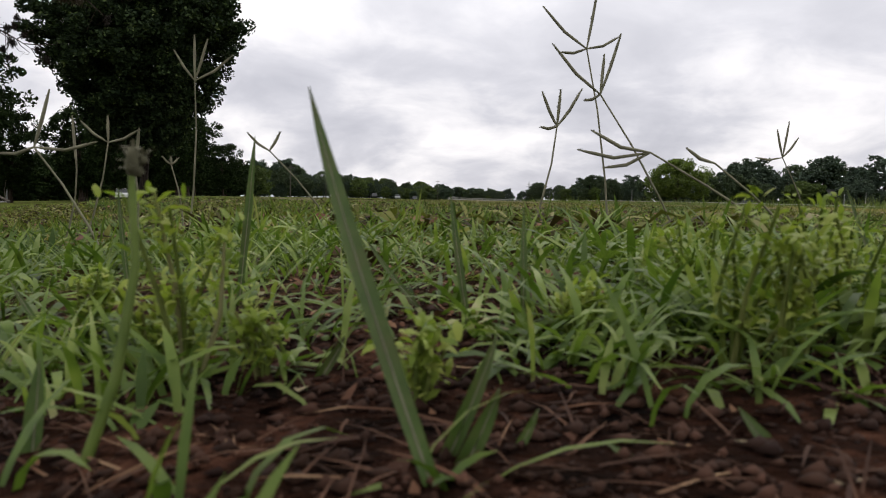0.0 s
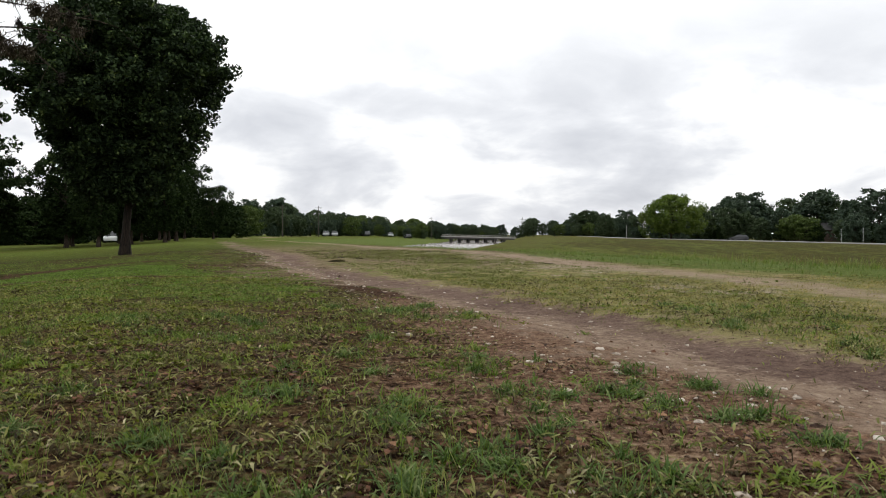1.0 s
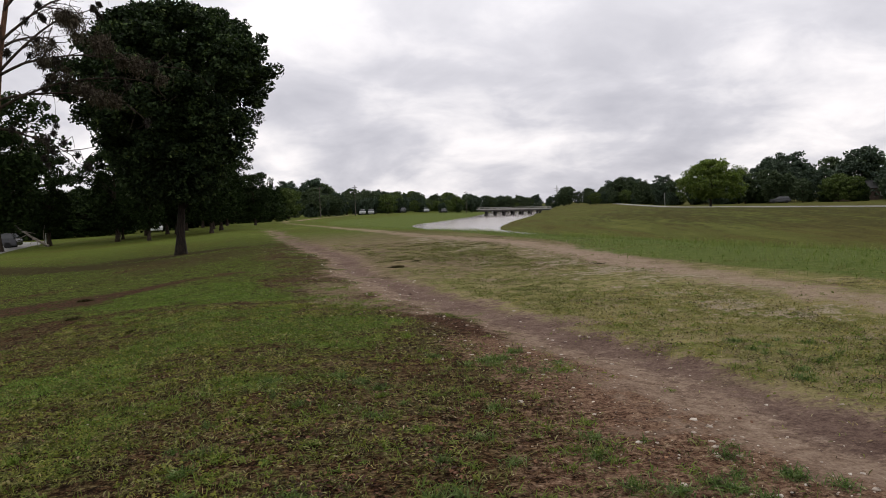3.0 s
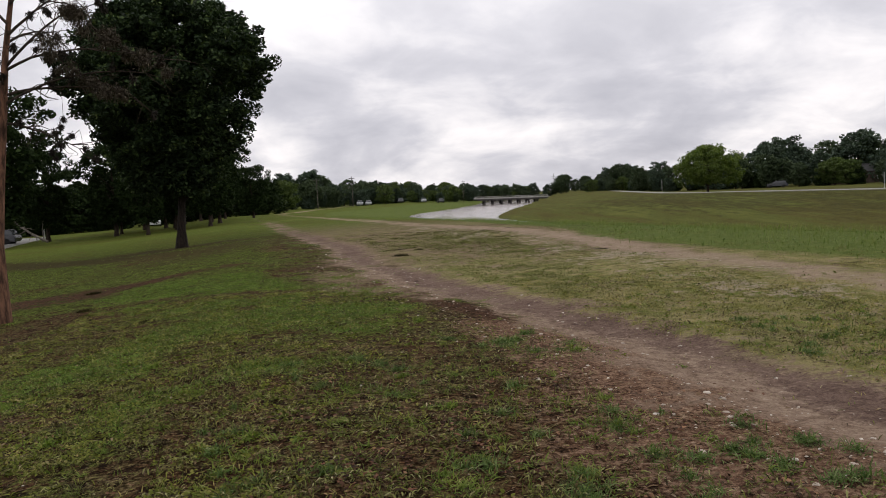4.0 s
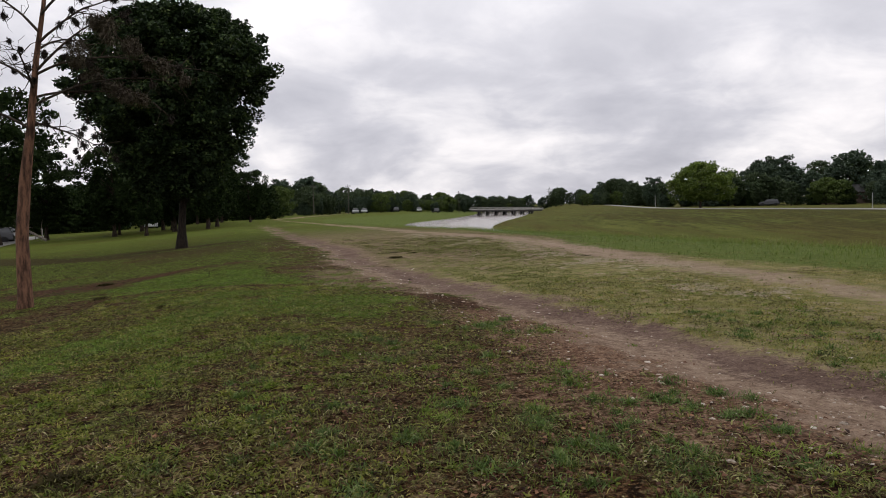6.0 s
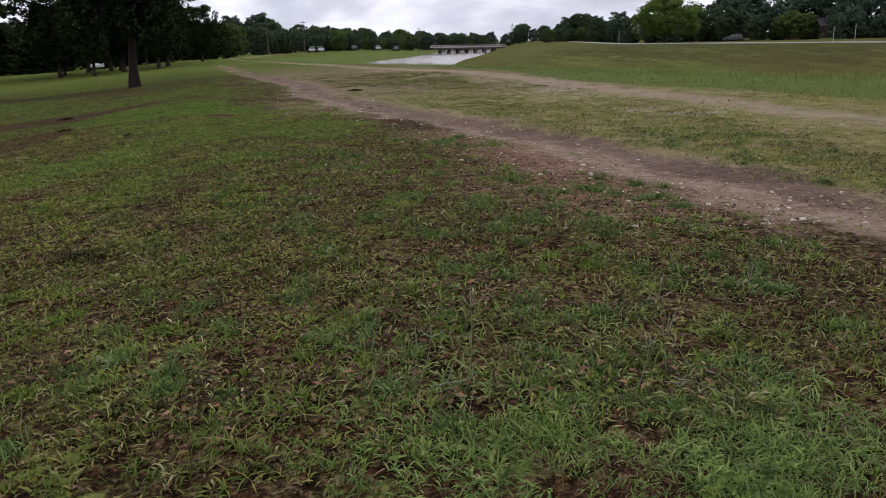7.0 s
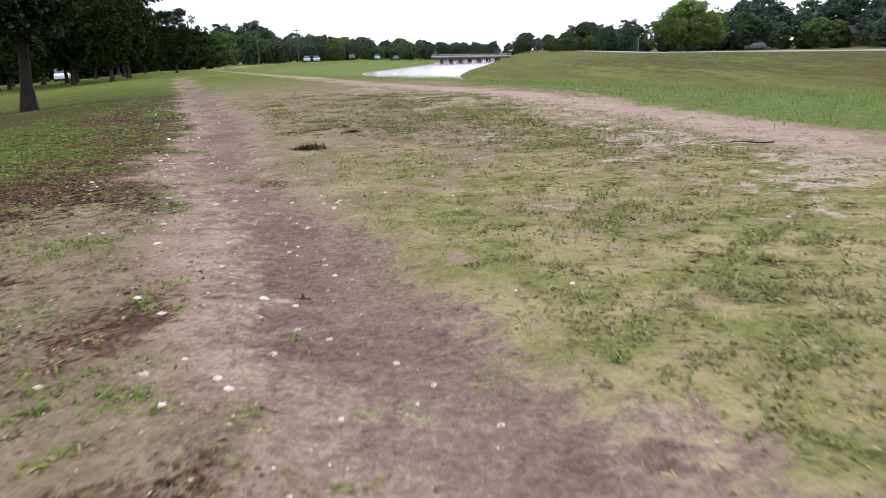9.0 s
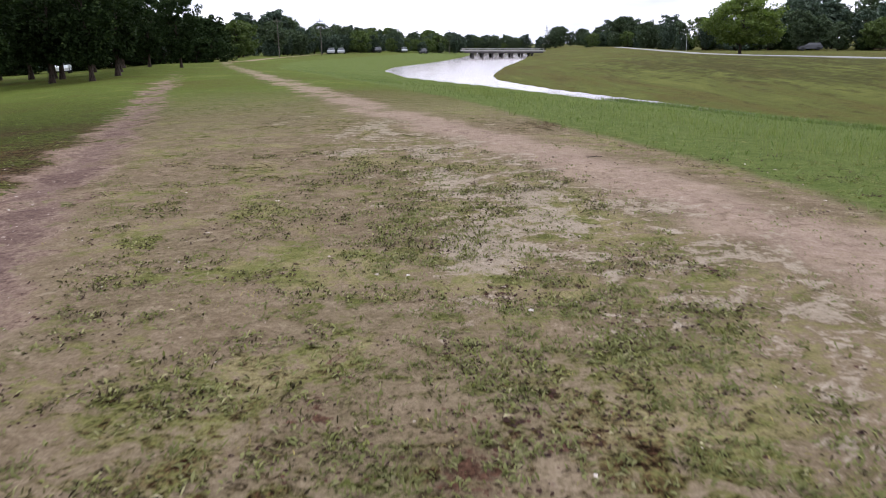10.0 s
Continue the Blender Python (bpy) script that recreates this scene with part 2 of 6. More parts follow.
    base = mix_col(t, smooth_map(t, silt, 0.46, 0.66, 0.0, 0.9), base, sand)
    # mown banks and lawns further off
    shade = plus(math_node(t, "MULTIPLY", n_wide, 0.5), plus(math_node(t, "MULTIPLY", n_big, 0.3), math_node(t, "MULTIPLY", n_mid, 0.2)))
    lawn = ramp(t, shade, [(0.38, (0.066, 0.055, 0.017)), (0.46, (0.070, 0.076, 0.016)), (0.53, (0.068, 0.092, 0.016)), (0.62, (0.118, 0.126, 0.030))])
    streak = t.nodes.new("ShaderNodeMapping")
    streak.inputs["Rotation"].default_value = (0, 0, radians(16))
    streak.inputs["Scale"].default_value = (1.0, 0.09, 1.0)
    link(t, pos, streak.inputs["Vector"])
    n_band = noise_tex(t, streak.outputs[0], 0.45, 5.0, 0.6, 0.4)
    shade_b = plus(math_node(t, "MULTIPLY", n_band, 0.6), math_node(t, "MULTIPLY", shade, 0.4))
    bank = ramp(t, shade_b, [(0.38, (0.050, 0.034, 0.014)), (0.46, (0.072, 0.056, 0.018)), (0.53, (0.066, 0.068, 0.018)), (0.62, (0.105, 0.106, 0.028))])
    fur = t.nodes.new("ShaderNodeMapping")
    fur.inputs["Rotation"].default_value = (0, 0, radians(-17))
    fur.inputs["Scale"].default_value = (1.0, 0.16, 1.0)
    link(t, pos, fur.inputs["Vector"])
    n_fur = plus(math_node(t, "MULTIPLY", noise_tex(t, fur.outputs[0], 1.7, 6.0, 0.72, 0.5), 0.6), math_node(t, "MULTIPLY", noise_tex(t, pos, 1.1, 6.0, 0.7, 0.4), 0.4))
    rows = plus(n_fur, math_node(t, "MULTIPLY", attr(t, "furrow"), 0.10))
    bank = mix_col(t, smooth_map(t, rows, 0.52, 0.64, 0.0, 0.85), bank, (0.026, 0.018, 0.009))
    bank = mix_col(t, smooth_map(t, n_fur, 0.46, 0.33, 0.0, 0.28), bank, (0.115, 0.112, 0.028))
    base = mix_col(t, attr(t, "far"), base, mix_col(t, 0.3, lawn, turf))
    # thin brown lawn, with the shade under the trees painted in
    shade_brown = ramp(t, soft, [(0.30, (0.014, 0.010, 0.005)), (0.5, (0.038, 0.029, 0.012)), (0.72, (0.082, 0.064, 0.027))])
    base = mix_col(t, smooth_map(t, plus(attr(t, "bare"), plus(half(n_big, 0.8), half(n_mid, 0.9))), 0.30, 0.85, 0.0, 0.85), base, shade_brown)
    base = mix_col(t, attr(t, "opposite"), base, mix_col(t, 0.35, bank, turf))
    green = ramp(t, soft, [(0.3, (0.034, 0.046, 0.010)), (0.5, (0.072, 0.094, 0.022)), (0.72, (0.120, 0.136, 0.042))])
    base = mix_col(t, smooth_map(t, plus(attr(t, "strip"), plus(half(n_big, 0.7), half(n_mid, 0.4))), 0.25, 0.65), base, green)
    # darker red-brown earth round the take-off spot
    dark_soil = ramp(t, tone, [(0.3, (0.003, 0.002, 0.0015)), (0.5, (0.018, 0.008, 0.005)), (0.75, (0.090, 0.040, 0.024))])
    base = mix_col(t, smooth_map(t, plus(attr(t, "dark_soil"), half(n_speck, 0.6)), 0.3, 0.6), base, dark_soil)
    rust = ramp(t, tone, [(0.32, (0.016, 0.008, 0.005)), (0.46, (0.095, 0.052, 0.033)), (0.6, (0.192, 0.120, 0.082)), (0.78, (0.300, 0.220, 0.160))])
    base = mix_col(t, smooth_map(t, plus(attr(t, "worn"), plus(half(n_mid, 1.1), half(n_speck, 0.9))), 0.35, 0.70, 0.0, 0.85), base, rust)
    # trodden trails: a pale gravelly verge and a darker tread
    wob = plus(half(n_big, 1.5), plus(half(n_mid, 1.0), half(n_speck, 0.6)))
    tan = ramp(t, plus(math_node(t, "MULTIPLY", tone, 0.6), math_node(t, "MULTIPLY", n_mid, 0.4)),
               [(0.30, (0.060, 0.038, 0.027)), (0.42, (0.152, 0.105, 0.075)), (0.56, (0.222, 0.163, 0.121)), (0.72, (0.315, 0.252, 0.198))])
    clay = ramp(t, plus(math_node(t, "MULTIPLY", tone, 0.6), math_node(t, "MULTIPLY", n_big, 0.4)),
                [(0.32, (0.055, 0.034, 0.027)), (0.46, (0.106, 0.071, 0.056)), (0.56, (0.148, 0.102, 0.081)), (0.70, (0.235, 0.174, 0.142))])
    rose = ramp(t, soft, [(0.3, (0.120, 0.080, 0.058)), (0.5, (0.236, 0.172, 0.130)), (0.72, (0.35, 0.280, 0.222))])
    e2 = smooth_map(t, plus(attr(t, "trail_b"), math_node(t, "MULTIPLY", wob, 2.0)), 0.30, -0.30, 0.0, 0.80)
    base = mix_col(t, e2, base, rose)
    e0 = smooth_map(t, plus(attr(t, "verge_a"), math_node(t, "MULTIPLY", wob, 1.7)), 0.14, -0.22, 0.0, 0.94)
    base = mix_col(t, e0, base, tan)
    e1 = smooth_map(t, plus(attr(t, "trail_a"), math_node(t, "MULTIPLY", wob, 0.8)), 0.16, -0.20)
    base = mix_col(t, e1, base, clay)
    # dark churned earth
    churn = smooth_map(t, plus(attr(t, "churn"), plus(half(n_big, 0.7), plus(half(n_mid, 1.5), half(n_speck, 1.1)))), 0.40, 0.60)
    dark = ramp(t, tone, [(0.3, (0.007, 0.004, 0.002)), (0.5, (0.040, 0.021, 0.013)), (0.75, (0.118, 0.064, 0.040))])
    return mix_col(t, churn, base, dark)


def ground_bump(t):
    pos = place(t)
    a = noise_tex(t, pos, 60.0, 4.0, 0.7)
    b = noise_tex(t, pos, 9.0, 5.0, 0.65)
    return math_node(t, "ADD", math_node(t, "MULTIPLY", a, 0.3), b), 0.09


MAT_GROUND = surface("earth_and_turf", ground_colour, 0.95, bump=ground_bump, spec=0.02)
GREENS = [(0.0, (0.028, 0.046, 0.008)), (0.35, (0.086, 0.126, 0.024)), (0.7, (0.152, 0.194, 0.042)), (0.9, (0.240, 0.245, 0.085)), (1.0, (0.350, 0.310, 0.175))]
OLIVES = [(0.0, (0.030, 0.038, 0.005)), (0.4, (0.094, 0.108, 0.017)), (0.7, (0.168, 0.172, 0.034)), (0.85, (0.225, 0.195, 0.070)), (1.0, (0.310, 0.245, 0.125))]
STRAWS = [(0.0, (0.094, 0.089, 0.019)), (0.35, (0.162, 0.140, 0.036)), (0.7, (0.240, 0.194, 0.064)), (1.0, (0.376, 0.294, 0.120))]
LITTER = [(0.0, (0.012, 0.005, 0.003)), (0.4, (0.040, 0.018, 0.010)), (0.75, (0.095, 0.046, 0.025)), (1.0, (0.28, 0.18, 0.10))]
LUSH = [(0.0, (0.054, 0.082, 0.020)), (0.5, (0.096, 0.132, 0.038)), (1.0, (0.165, 0.188, 0.070))]
MAT_GRASS = surface("green_grass", leaf_colour(GREENS), 0.65, transmit=0.3, spec=0.04)
MAT_FRESH = surface("fresh_grass", leaf_colour([(0.0, (0.026, 0.050, 0.009)), (0.35, (0.084, 0.132, 0.024)), (0.7, (0.160, 0.216, 0.046)), (0.92, (0.250, 0.285, 0.090)), (1.0, (0.330, 0.305, 0.165))], 9.0, (0.018, 0.032, 0.007)), 0.45, transmit=0.3, spec=0.16)
MAT_SHOOT = surface("dark_grass_shoot", leaf_colour([(0.0, (0.030, 0.055, 0.012)), (0.6, (0.055, 0.090, 0.020)), (1.0, (0.085, 0.105, 0.034))], 40.0, (0.045, 0.040, 0.014)), 0.45, transmit=0.15, spec=0.25)
MAT_OLIVE = surface("olive_weeds", leaf_colour(OLIVES), 0.65, transmit=0.25, spec=0.04)
MAT_MATTED = surface("matted_growth", leaf_colour([(0.0, (0.010, 0.007, 0.004)), (0.30, (0.046, 0.034, 0.018)), (0.52, (0.080, 0.082, 0.024)), (0.74, (0.150, 0.155, 0.045)), (0.9, (0.240, 0.230, 0.105)), (1.0, (0.400, 0.350, 0.220))], 5.0, (0.026, 0.026, 0.009), True), 0.7, transmit=0.2, spec=0.04)
MAT_TURF = surface("fresh_turf", leaf_colour([(0.0, (0.044, 0.076, 0.013)), (0.5, (0.104, 0.164, 0.034)), (1.0, (0.190, 0.236, 0.070))], 2.0, (0.052, 0.072, 0.017)), 0.65, transmit=0.3, spec=0.04)
MAT_TUFT = surface("dull_tufts", leaf_colour([(0.0, (0.064, 0.066, 0.024)), (0.4, (0.110, 0.116, 0.040)), (0.7, (0.160, 0.160, 0.064)), (1.0, (0.240, 0.215, 0.125))], 2.0, (0.078, 0.076, 0.030)), 0.7, transmit=0.25, spec=0.04)
MAT_COARSE = surface("coarse_dark_weed", leaf_colour([(0.0, (0.014, 0.011, 0.005)), (0.5, (0.034, 0.029, 0.011)), (1.0, (0.078, 0.062, 0.025))], 6.0, (0.016, 0.013, 0.006)), 0.7, transmit=0.1, spec=0.03)
MAT_STRAW = surface("dry_grass", leaf_colour(STRAWS, None, (0.085, 0.088, 0.030)), 0.6, transmit=0.25)
MAT_LITTER = surface("dead_stems", leaf_colour(LITTER, 6.0, (0.020, 0.010, 0.006)), 0.75)
MAT_PALE = surface("bleached_stems", leaf_colour([(0.0, (0.10, 0.07, 0.045)), (0.5, (0.22, 0.17, 0.10)), (1.0, (0.38, 0.32, 0.21))], 4.0, (0.10, 0.075, 0.045)), 0.7)
MAT_LUSH = surface("bank_grass", leaf_colour(LUSH, 0.6, (0.072, 0.088, 0.028)), 0.6, transmit=0.3)
MAT_REED = surface("pale_reed", leaf_colour([(0.0, (0.070, 0.095, 0.022)), (0.5, (0.125, 0.150, 0.042)), (1.0, (0.20, 0.205, 0.085))], 0.6, (0.08, 0.10, 0.03)), 0.6, transmit=0.3)
MAT_TEAL = surface("dark_teal_grass", leaf_colour([(0.0, (0.024, 0.044, 0.011)), (0.4, (0.064, 0.102, 0.029)), (0.75, (0.124, 0.172, 0.056)), (1.0, (0.270, 0.285, 0.150))], 3.0, (0.026, 0.038, 0.011)), 0.6, transmit=0.25, spec=0.05)
MAT_WEED = surface("yellow_weed", leaf_colour([(0.0, (0.10, 0.15, 0.022)), (0.5, (0.21, 0.26, 0.046)), (1.0, (0.34, 0.35, 0.09))], 8.0, (0.07, 0.10, 0.02)), 0.5, transmit=0.35)
MAT_SEED = surface("seed_stalks", leaf_colour([(0.0, (0.10, 0.09, 0.07)), (0.5, (0.17, 0.16, 0.11)), (1.0, (0.24, 0.23, 0.15))], 30.0), 0.7)
MAT_TRASH = surface("fallen_leaves", leaf_colour([(0.0, (0.028, 0.014, 0.007)), (0.4, (0.085, 0.050, 0.026)), (0.75, (0.165, 0.110, 0.058)), (1.0, (0.330, 0.255, 0.150))], 4.0, (0.020, 0.010, 0.005)), 0.7)
MAT_CRUMB = surface("leaf_crumbs", leaf_colour([(0.0, (0.012, 0.005, 0.003)), (0.4, (0.052, 0.022, 0.012)), (0.75, (0.118, 0.054, 0.030)), (1.0, (0.27, 0.155, 0.085))], 9.0, (0.012, 0.006, 0.004), True), 0.8)
MAT_CLOD = surface("earth_crumbs", leaf_colour([(0.0, (0.010, 0.005, 0.004)), (0.5, (0.032, 0.016, 0.010)), (0.9, (0.075, 0.036, 0.023)), (1.0, (0.17, 0.09, 0.055))], 6.0, (0.014, 0.007, 0.005)), 0.9)
# two leaf greens kept near black: backlight and inner crown shade put into them
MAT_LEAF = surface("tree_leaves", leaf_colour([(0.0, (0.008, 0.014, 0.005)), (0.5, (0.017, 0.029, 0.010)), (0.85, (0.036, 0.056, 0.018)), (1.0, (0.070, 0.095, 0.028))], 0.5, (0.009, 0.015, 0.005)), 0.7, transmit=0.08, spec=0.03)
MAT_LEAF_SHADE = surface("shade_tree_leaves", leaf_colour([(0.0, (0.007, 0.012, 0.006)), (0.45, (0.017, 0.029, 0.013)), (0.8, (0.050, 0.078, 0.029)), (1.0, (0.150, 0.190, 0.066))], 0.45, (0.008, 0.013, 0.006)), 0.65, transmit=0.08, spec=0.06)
MAT_BALL = surface("dark_moss", leaf_colour([(0.0, (0.012, 0.010, 0.008)), (0.6, (0.030, 0.025, 0.020)), (1.0, (0.060, 0.050, 0.040))], 3.0, (0.012, 0.010, 0.008)), 0.95)
# slight distance haze is put into the next two leaf tones, paler and bluer
MAT_LEAF_FAR = surface("wood_leaves", leaf_colour([(0.0, (0.032, 0.047, 0.026)), (0.5, (0.054, 0.078, 0.041)), (1.0, (0.086, 0.112, 0.058))], 0.25, (0.030, 0.040, 0.016)), 0.7, transmit=0.15)
MAT_LEAF_BLUE = surface("haze_blue_leaves", leaf_colour([(0.0, (0.030, 0.046, 0.033)), (0.5, (0.050, 0.074, 0.052)), (1.0, (0.080, 0.108, 0.072))], 0.25, (0.028, 0.038, 0.020)), 0.7, transmit=0.12)
MAT_LEAF_MID = surface("mid_green_leaves", leaf_colour([(0.0, (0.038, 0.058, 0.016)), (0.5, (0.068, 0.098, 0.026)), (1.0, (0.115, 0.145, 0.044))], 0.25, (0.036, 0.050, 0.014)), 0.65, transmit=0.2)
MAT_LEAF_YELLOW = surface("yellow_green_leaves", leaf_colour([(0.0, (0.050, 0.076, 0.018)), (0.5, (0.090, 0.122, 0.028)), (1.0, (0.155, 0.184, 0.050))], 0.25, (0.045, 0.070, 0.016)), 0.55, transmit=0.35)


def bark_colour(a, b):
    def make(t):
        pos = place(t)
        m = t.nodes.new("ShaderNodeMapping")
        m.inputs["Scale"].default_value = (1, 1, 0.2)
        link(t, pos, m.inputs["Vector"])
        return mix_col(t, smooth_map(t, noise_tex(t, m.outputs[0], 14.0, 6.0, 0.7), 0.35, 0.65), a, b)
    return make


def bark_bump(t):
    return noise_tex(t, place(t), 22.0, 5.0, 0.7), 0.03


# these two barks carry the crown's shade in their near-black colour
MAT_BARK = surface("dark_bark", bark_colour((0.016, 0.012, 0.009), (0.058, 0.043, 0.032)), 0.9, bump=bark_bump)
MAT_BARK_DARK = surface("shade_darkened_bark", bark_colour((0.006, 0.005, 0.004), (0.026, 0.019, 0.014)), 0.9, bump=bark_bump)
MAT_BARK_RED = surface("peeling_bark", bark_colour((0.035, 0.020, 0.014), (0.175, 0.092, 0.058)), 0.9, bump=bark_bump)
MAT_MOSS = surface("grey_moss", leaf_colour([(0.0, (0.032, 0.025, 0.018)), (0.6, (0.085, 0.070, 0.050)), (1.0, (0.155, 0.135, 0.095))], 3.0, (0.035, 0.027, 0.019)), 0.9)
MAT_STONE = surface("pale_gravel", lambda t: mix_col(t, noise_tex(t, place(t), 60.0, 4.0), ramp(t, t.nodes.new("ShaderNodeNewGeometry").outputs["Random Per Island"], [(0.0, (0.18, 0.145, 0.115)), (0.6, (0.34, 0.295, 0.245)), (0.9, (0.48, 0.44, 0.385)), (1.0, (0.72, 0.69, 0.63))]), (0.40, 0.34, 0.28)), 0.85)
MAT_CONCRETE = surface("weathered_concrete", lambda t: ramp(t, noise_tex(t, place(t), 1.4, 6.0, 0.65), [(0.3, (0.20, 0.195, 0.18)), (0.7, (0.36, 0.35, 0.33))]), 0.85)
MAT_PIER = surface("dark_concrete", lambda t: ramp(t, noise_tex(t, place(t), 1.1, 6.0, 0.65), [(0.3, (0.035, 0.034, 0.032)), (0.7, (0.085, 0.08, 0.075))]), 0.8)
MAT_ASPHALT = surface("pale_asphalt", lambda t: ramp(t, noise_tex(t, place(t), 3.0, 6.0, 0.7), [(0.3, (0.17, 0.165, 0.16)), (0.7, (0.27, 0.265, 0.255))]), 0.85)
MAT_WHITE = surface("white_car_paint", lambda t: mix_col(t, noise_tex(t, place(t), 2.0, 3.0), (0.76, 0.77, 0.78), (0.66, 0.67, 0.68)), 0.25, spec=0.5)
MAT_SILVER = surface("silver_car_paint", lambda t: mix_col(t, noise_tex(t, place(t), 2.0, 3.0), (0.30, 0.31, 0.32), (0.38, 0.39, 0.40)), 0.3, spec=0.5)
MAT_DARKCAR = surface("dark_car_paint", lambda t: mix_col(t, noise_tex(t, place(t), 2.0, 3.0), (0.03, 0.032, 0.036), (0.055, 0.055, 0.06)), 0.25, spec=0.5)
MAT_GLASS = surface("car_glass", lambda t: mix_col(t, noise_tex(t, place(t), 1.0), (0.02, 0.024, 0.028), (0.03, 0.034, 0.038)), 0.08, spec=0.6)
MAT_TYRE = surface("tyre_rubber", lambda t: mix_col(t, noise_tex(t, place(t), 30.0), (0.015, 0.015, 0.015), (0.03, 0.03, 0.03)), 0.85)
MAT_POLE = surface("galvanised_pole", lambda t: mix_col(t, noise_tex(t, place(t), 4.0), (0.30, 0.30, 0.30), (0.44, 0.44, 0.43)), 0.5, metal=0.4)
MAT_WOODPOLE = surface("grey_timber", bark_colour((0.10, 0.085, 0.07), (0.24, 0.21, 0.18)), 0.85)
MAT_WOODDARK = surface("dark_timber", bark_colour((0.05, 0.043, 0.037), (0.12, 0.105, 0.09)), 0.85)
# house wall and roof darkened: deep shade under the trees is in their colours
MAT_BRICK = surface("house_wall", lambda t: ramp(t, noise_tex(t, place(t), 2.5, 5.0), [(0.3, (0.05, 0.036, 0.03)), (0.7, (0.09, 0.066, 0.054))]), 0.85)
MAT_ROOF = surface("shingle_roof", lambda t: ramp(t, noise_tex(t, place(t), 3.5, 5.0), [(0.3, (0.03, 0.03, 0.03)), (0.7, (0.055, 0.053, 0.052))]), 0.9)


def water_bump(t):
    m = t.nodes.new("ShaderNodeMapping")
    m.inputs["Scale"].default_value = (1.0, 0.35, 1.0)
    link(t, place(t), m.inputs["Vector"])
    return math_node(t, "ADD", noise_tex(t, m.outputs[0], 1.3, 5.0, 0.6), noise_tex(t, m.outputs[0], 6.0, 3.0, 0.6)), 0.02


MAT_WATER = surface("muddy_water", lambda t: ramp(t, noise_tex(t, place(t), 0.15, 4.0), [(0.3, (0.20, 0.165, 0.15)), (0.7, (0.27, 0.225, 0.205))]), 0.12, bump=water_bump, spec=0.5)


# ---- mesh helpers ----
def mesh_from(name, verts, tris, mats, smooth=False, mat_ids=None):
    """A mesh from arrays of places and of corner triples."""
    me = bpy.data.meshes.new(name)
    verts, tris = np.asarray(verts, np.float32), np.asarray(tris, np.int32)
    me.vertices.add(len(verts))
    me.vertices.foreach_set("co", verts.ravel())
    k = tris.shape[1]
    me.loops.add(tris.size)
    me.loops.foreach_set("vertex_index", tris.ravel())
    me.polygons.add(len(tris))
    me.polygons.foreach_set("loop_start", np.arange(0, tris.size, k, dtype=np.int32))
    if mat_ids is not None:
        me.polygons.foreach_set("material_index", np.asarray(mat_ids, np.int32))
    if smooth:
        me.polygons.foreach_set("use_smooth", np.ones(len(tris), bool))
    for m in mats if isinstance(mats, (list, tuple)) else [mats]:
        me.materials.append(m)
    me.update(calc_edges=True)
    return me


def part(name, bm, material, parent, label=""):
    me = bpy.data.meshes.new(name)
    bm.to_mesh(me)
    bm.free()
    me.materials.append(material)
    ob = new(name, me)
    ob.parent = parent
    return tagged(ob, label)


def mesh_part(name, me, parent, label=""):
    ob = new(name, me)
    ob.parent = parent
    return tagged(ob, label)


def box(bm, lo, hi, bevel=0.0):
    c = [(a + b) / 2 for a, b in zip(lo, hi)]
    s = [b - a for a, b in zip(lo, hi)]
    got = bmesh.ops.create_cube(bm, size=1.0, matrix=Matrix.Translation(c) @ Matrix.Diagonal((*s, 1)))
    if bevel:
        edges = list({e for v in got["verts"] for e in v.link_edges})
        bmesh.ops.bevel(bm, geom=edges, offset=bevel, segments=2, affect="EDGES", profile=0.6)
    return bm


def tubes(lines, sides=7):
    """Arrays of tapered round limbs; lines: lists of (place, radius)."""
    vs, fs, base = [], [], 0
    for line in lines:
        pts = np.array([p for p, r in line], float)
        rad = np.array([r for p, r in line], float)
        tang = np.gradient(pts, axis=0)
        tang /= np.linalg.norm(tang, axis=1, keepdims=True) + 1e-9
        ref = np.where(np.abs(tang[:, 2:3]) > 0.9, np.array([[1.0, 0, 0]]), np.array([[0, 0, 1.0]]))
        a = np.cross(tang, ref)
        a /= np.linalg.norm(a, axis=1, keepdims=True) + 1e-9
        b = np.cross(tang, a)
        ang = np.linspace(0, 2 * np.pi, sides, endpoint=False)
        ring = pts[:, None] + rad[:, None, None] * (np.cos(ang)[None, :, None] * a[:, None] + np.sin(ang)[None, :, None] * b[:, None])
        vs.append(ring.reshape(-1, 3))
        n = len(line)
        for i in range(n - 1):
            for j in range(sides):
                k = (j + 1) % sides
                p, q, r, s = base + i * sides + j, base + i * sides + k, base + (i + 1) * sides + k, base + (i + 1) * sides + j
                fs += [(p, q, r), (p, r, s)]
        base += n * sides
    return np.concatenate(vs), np.array(fs)


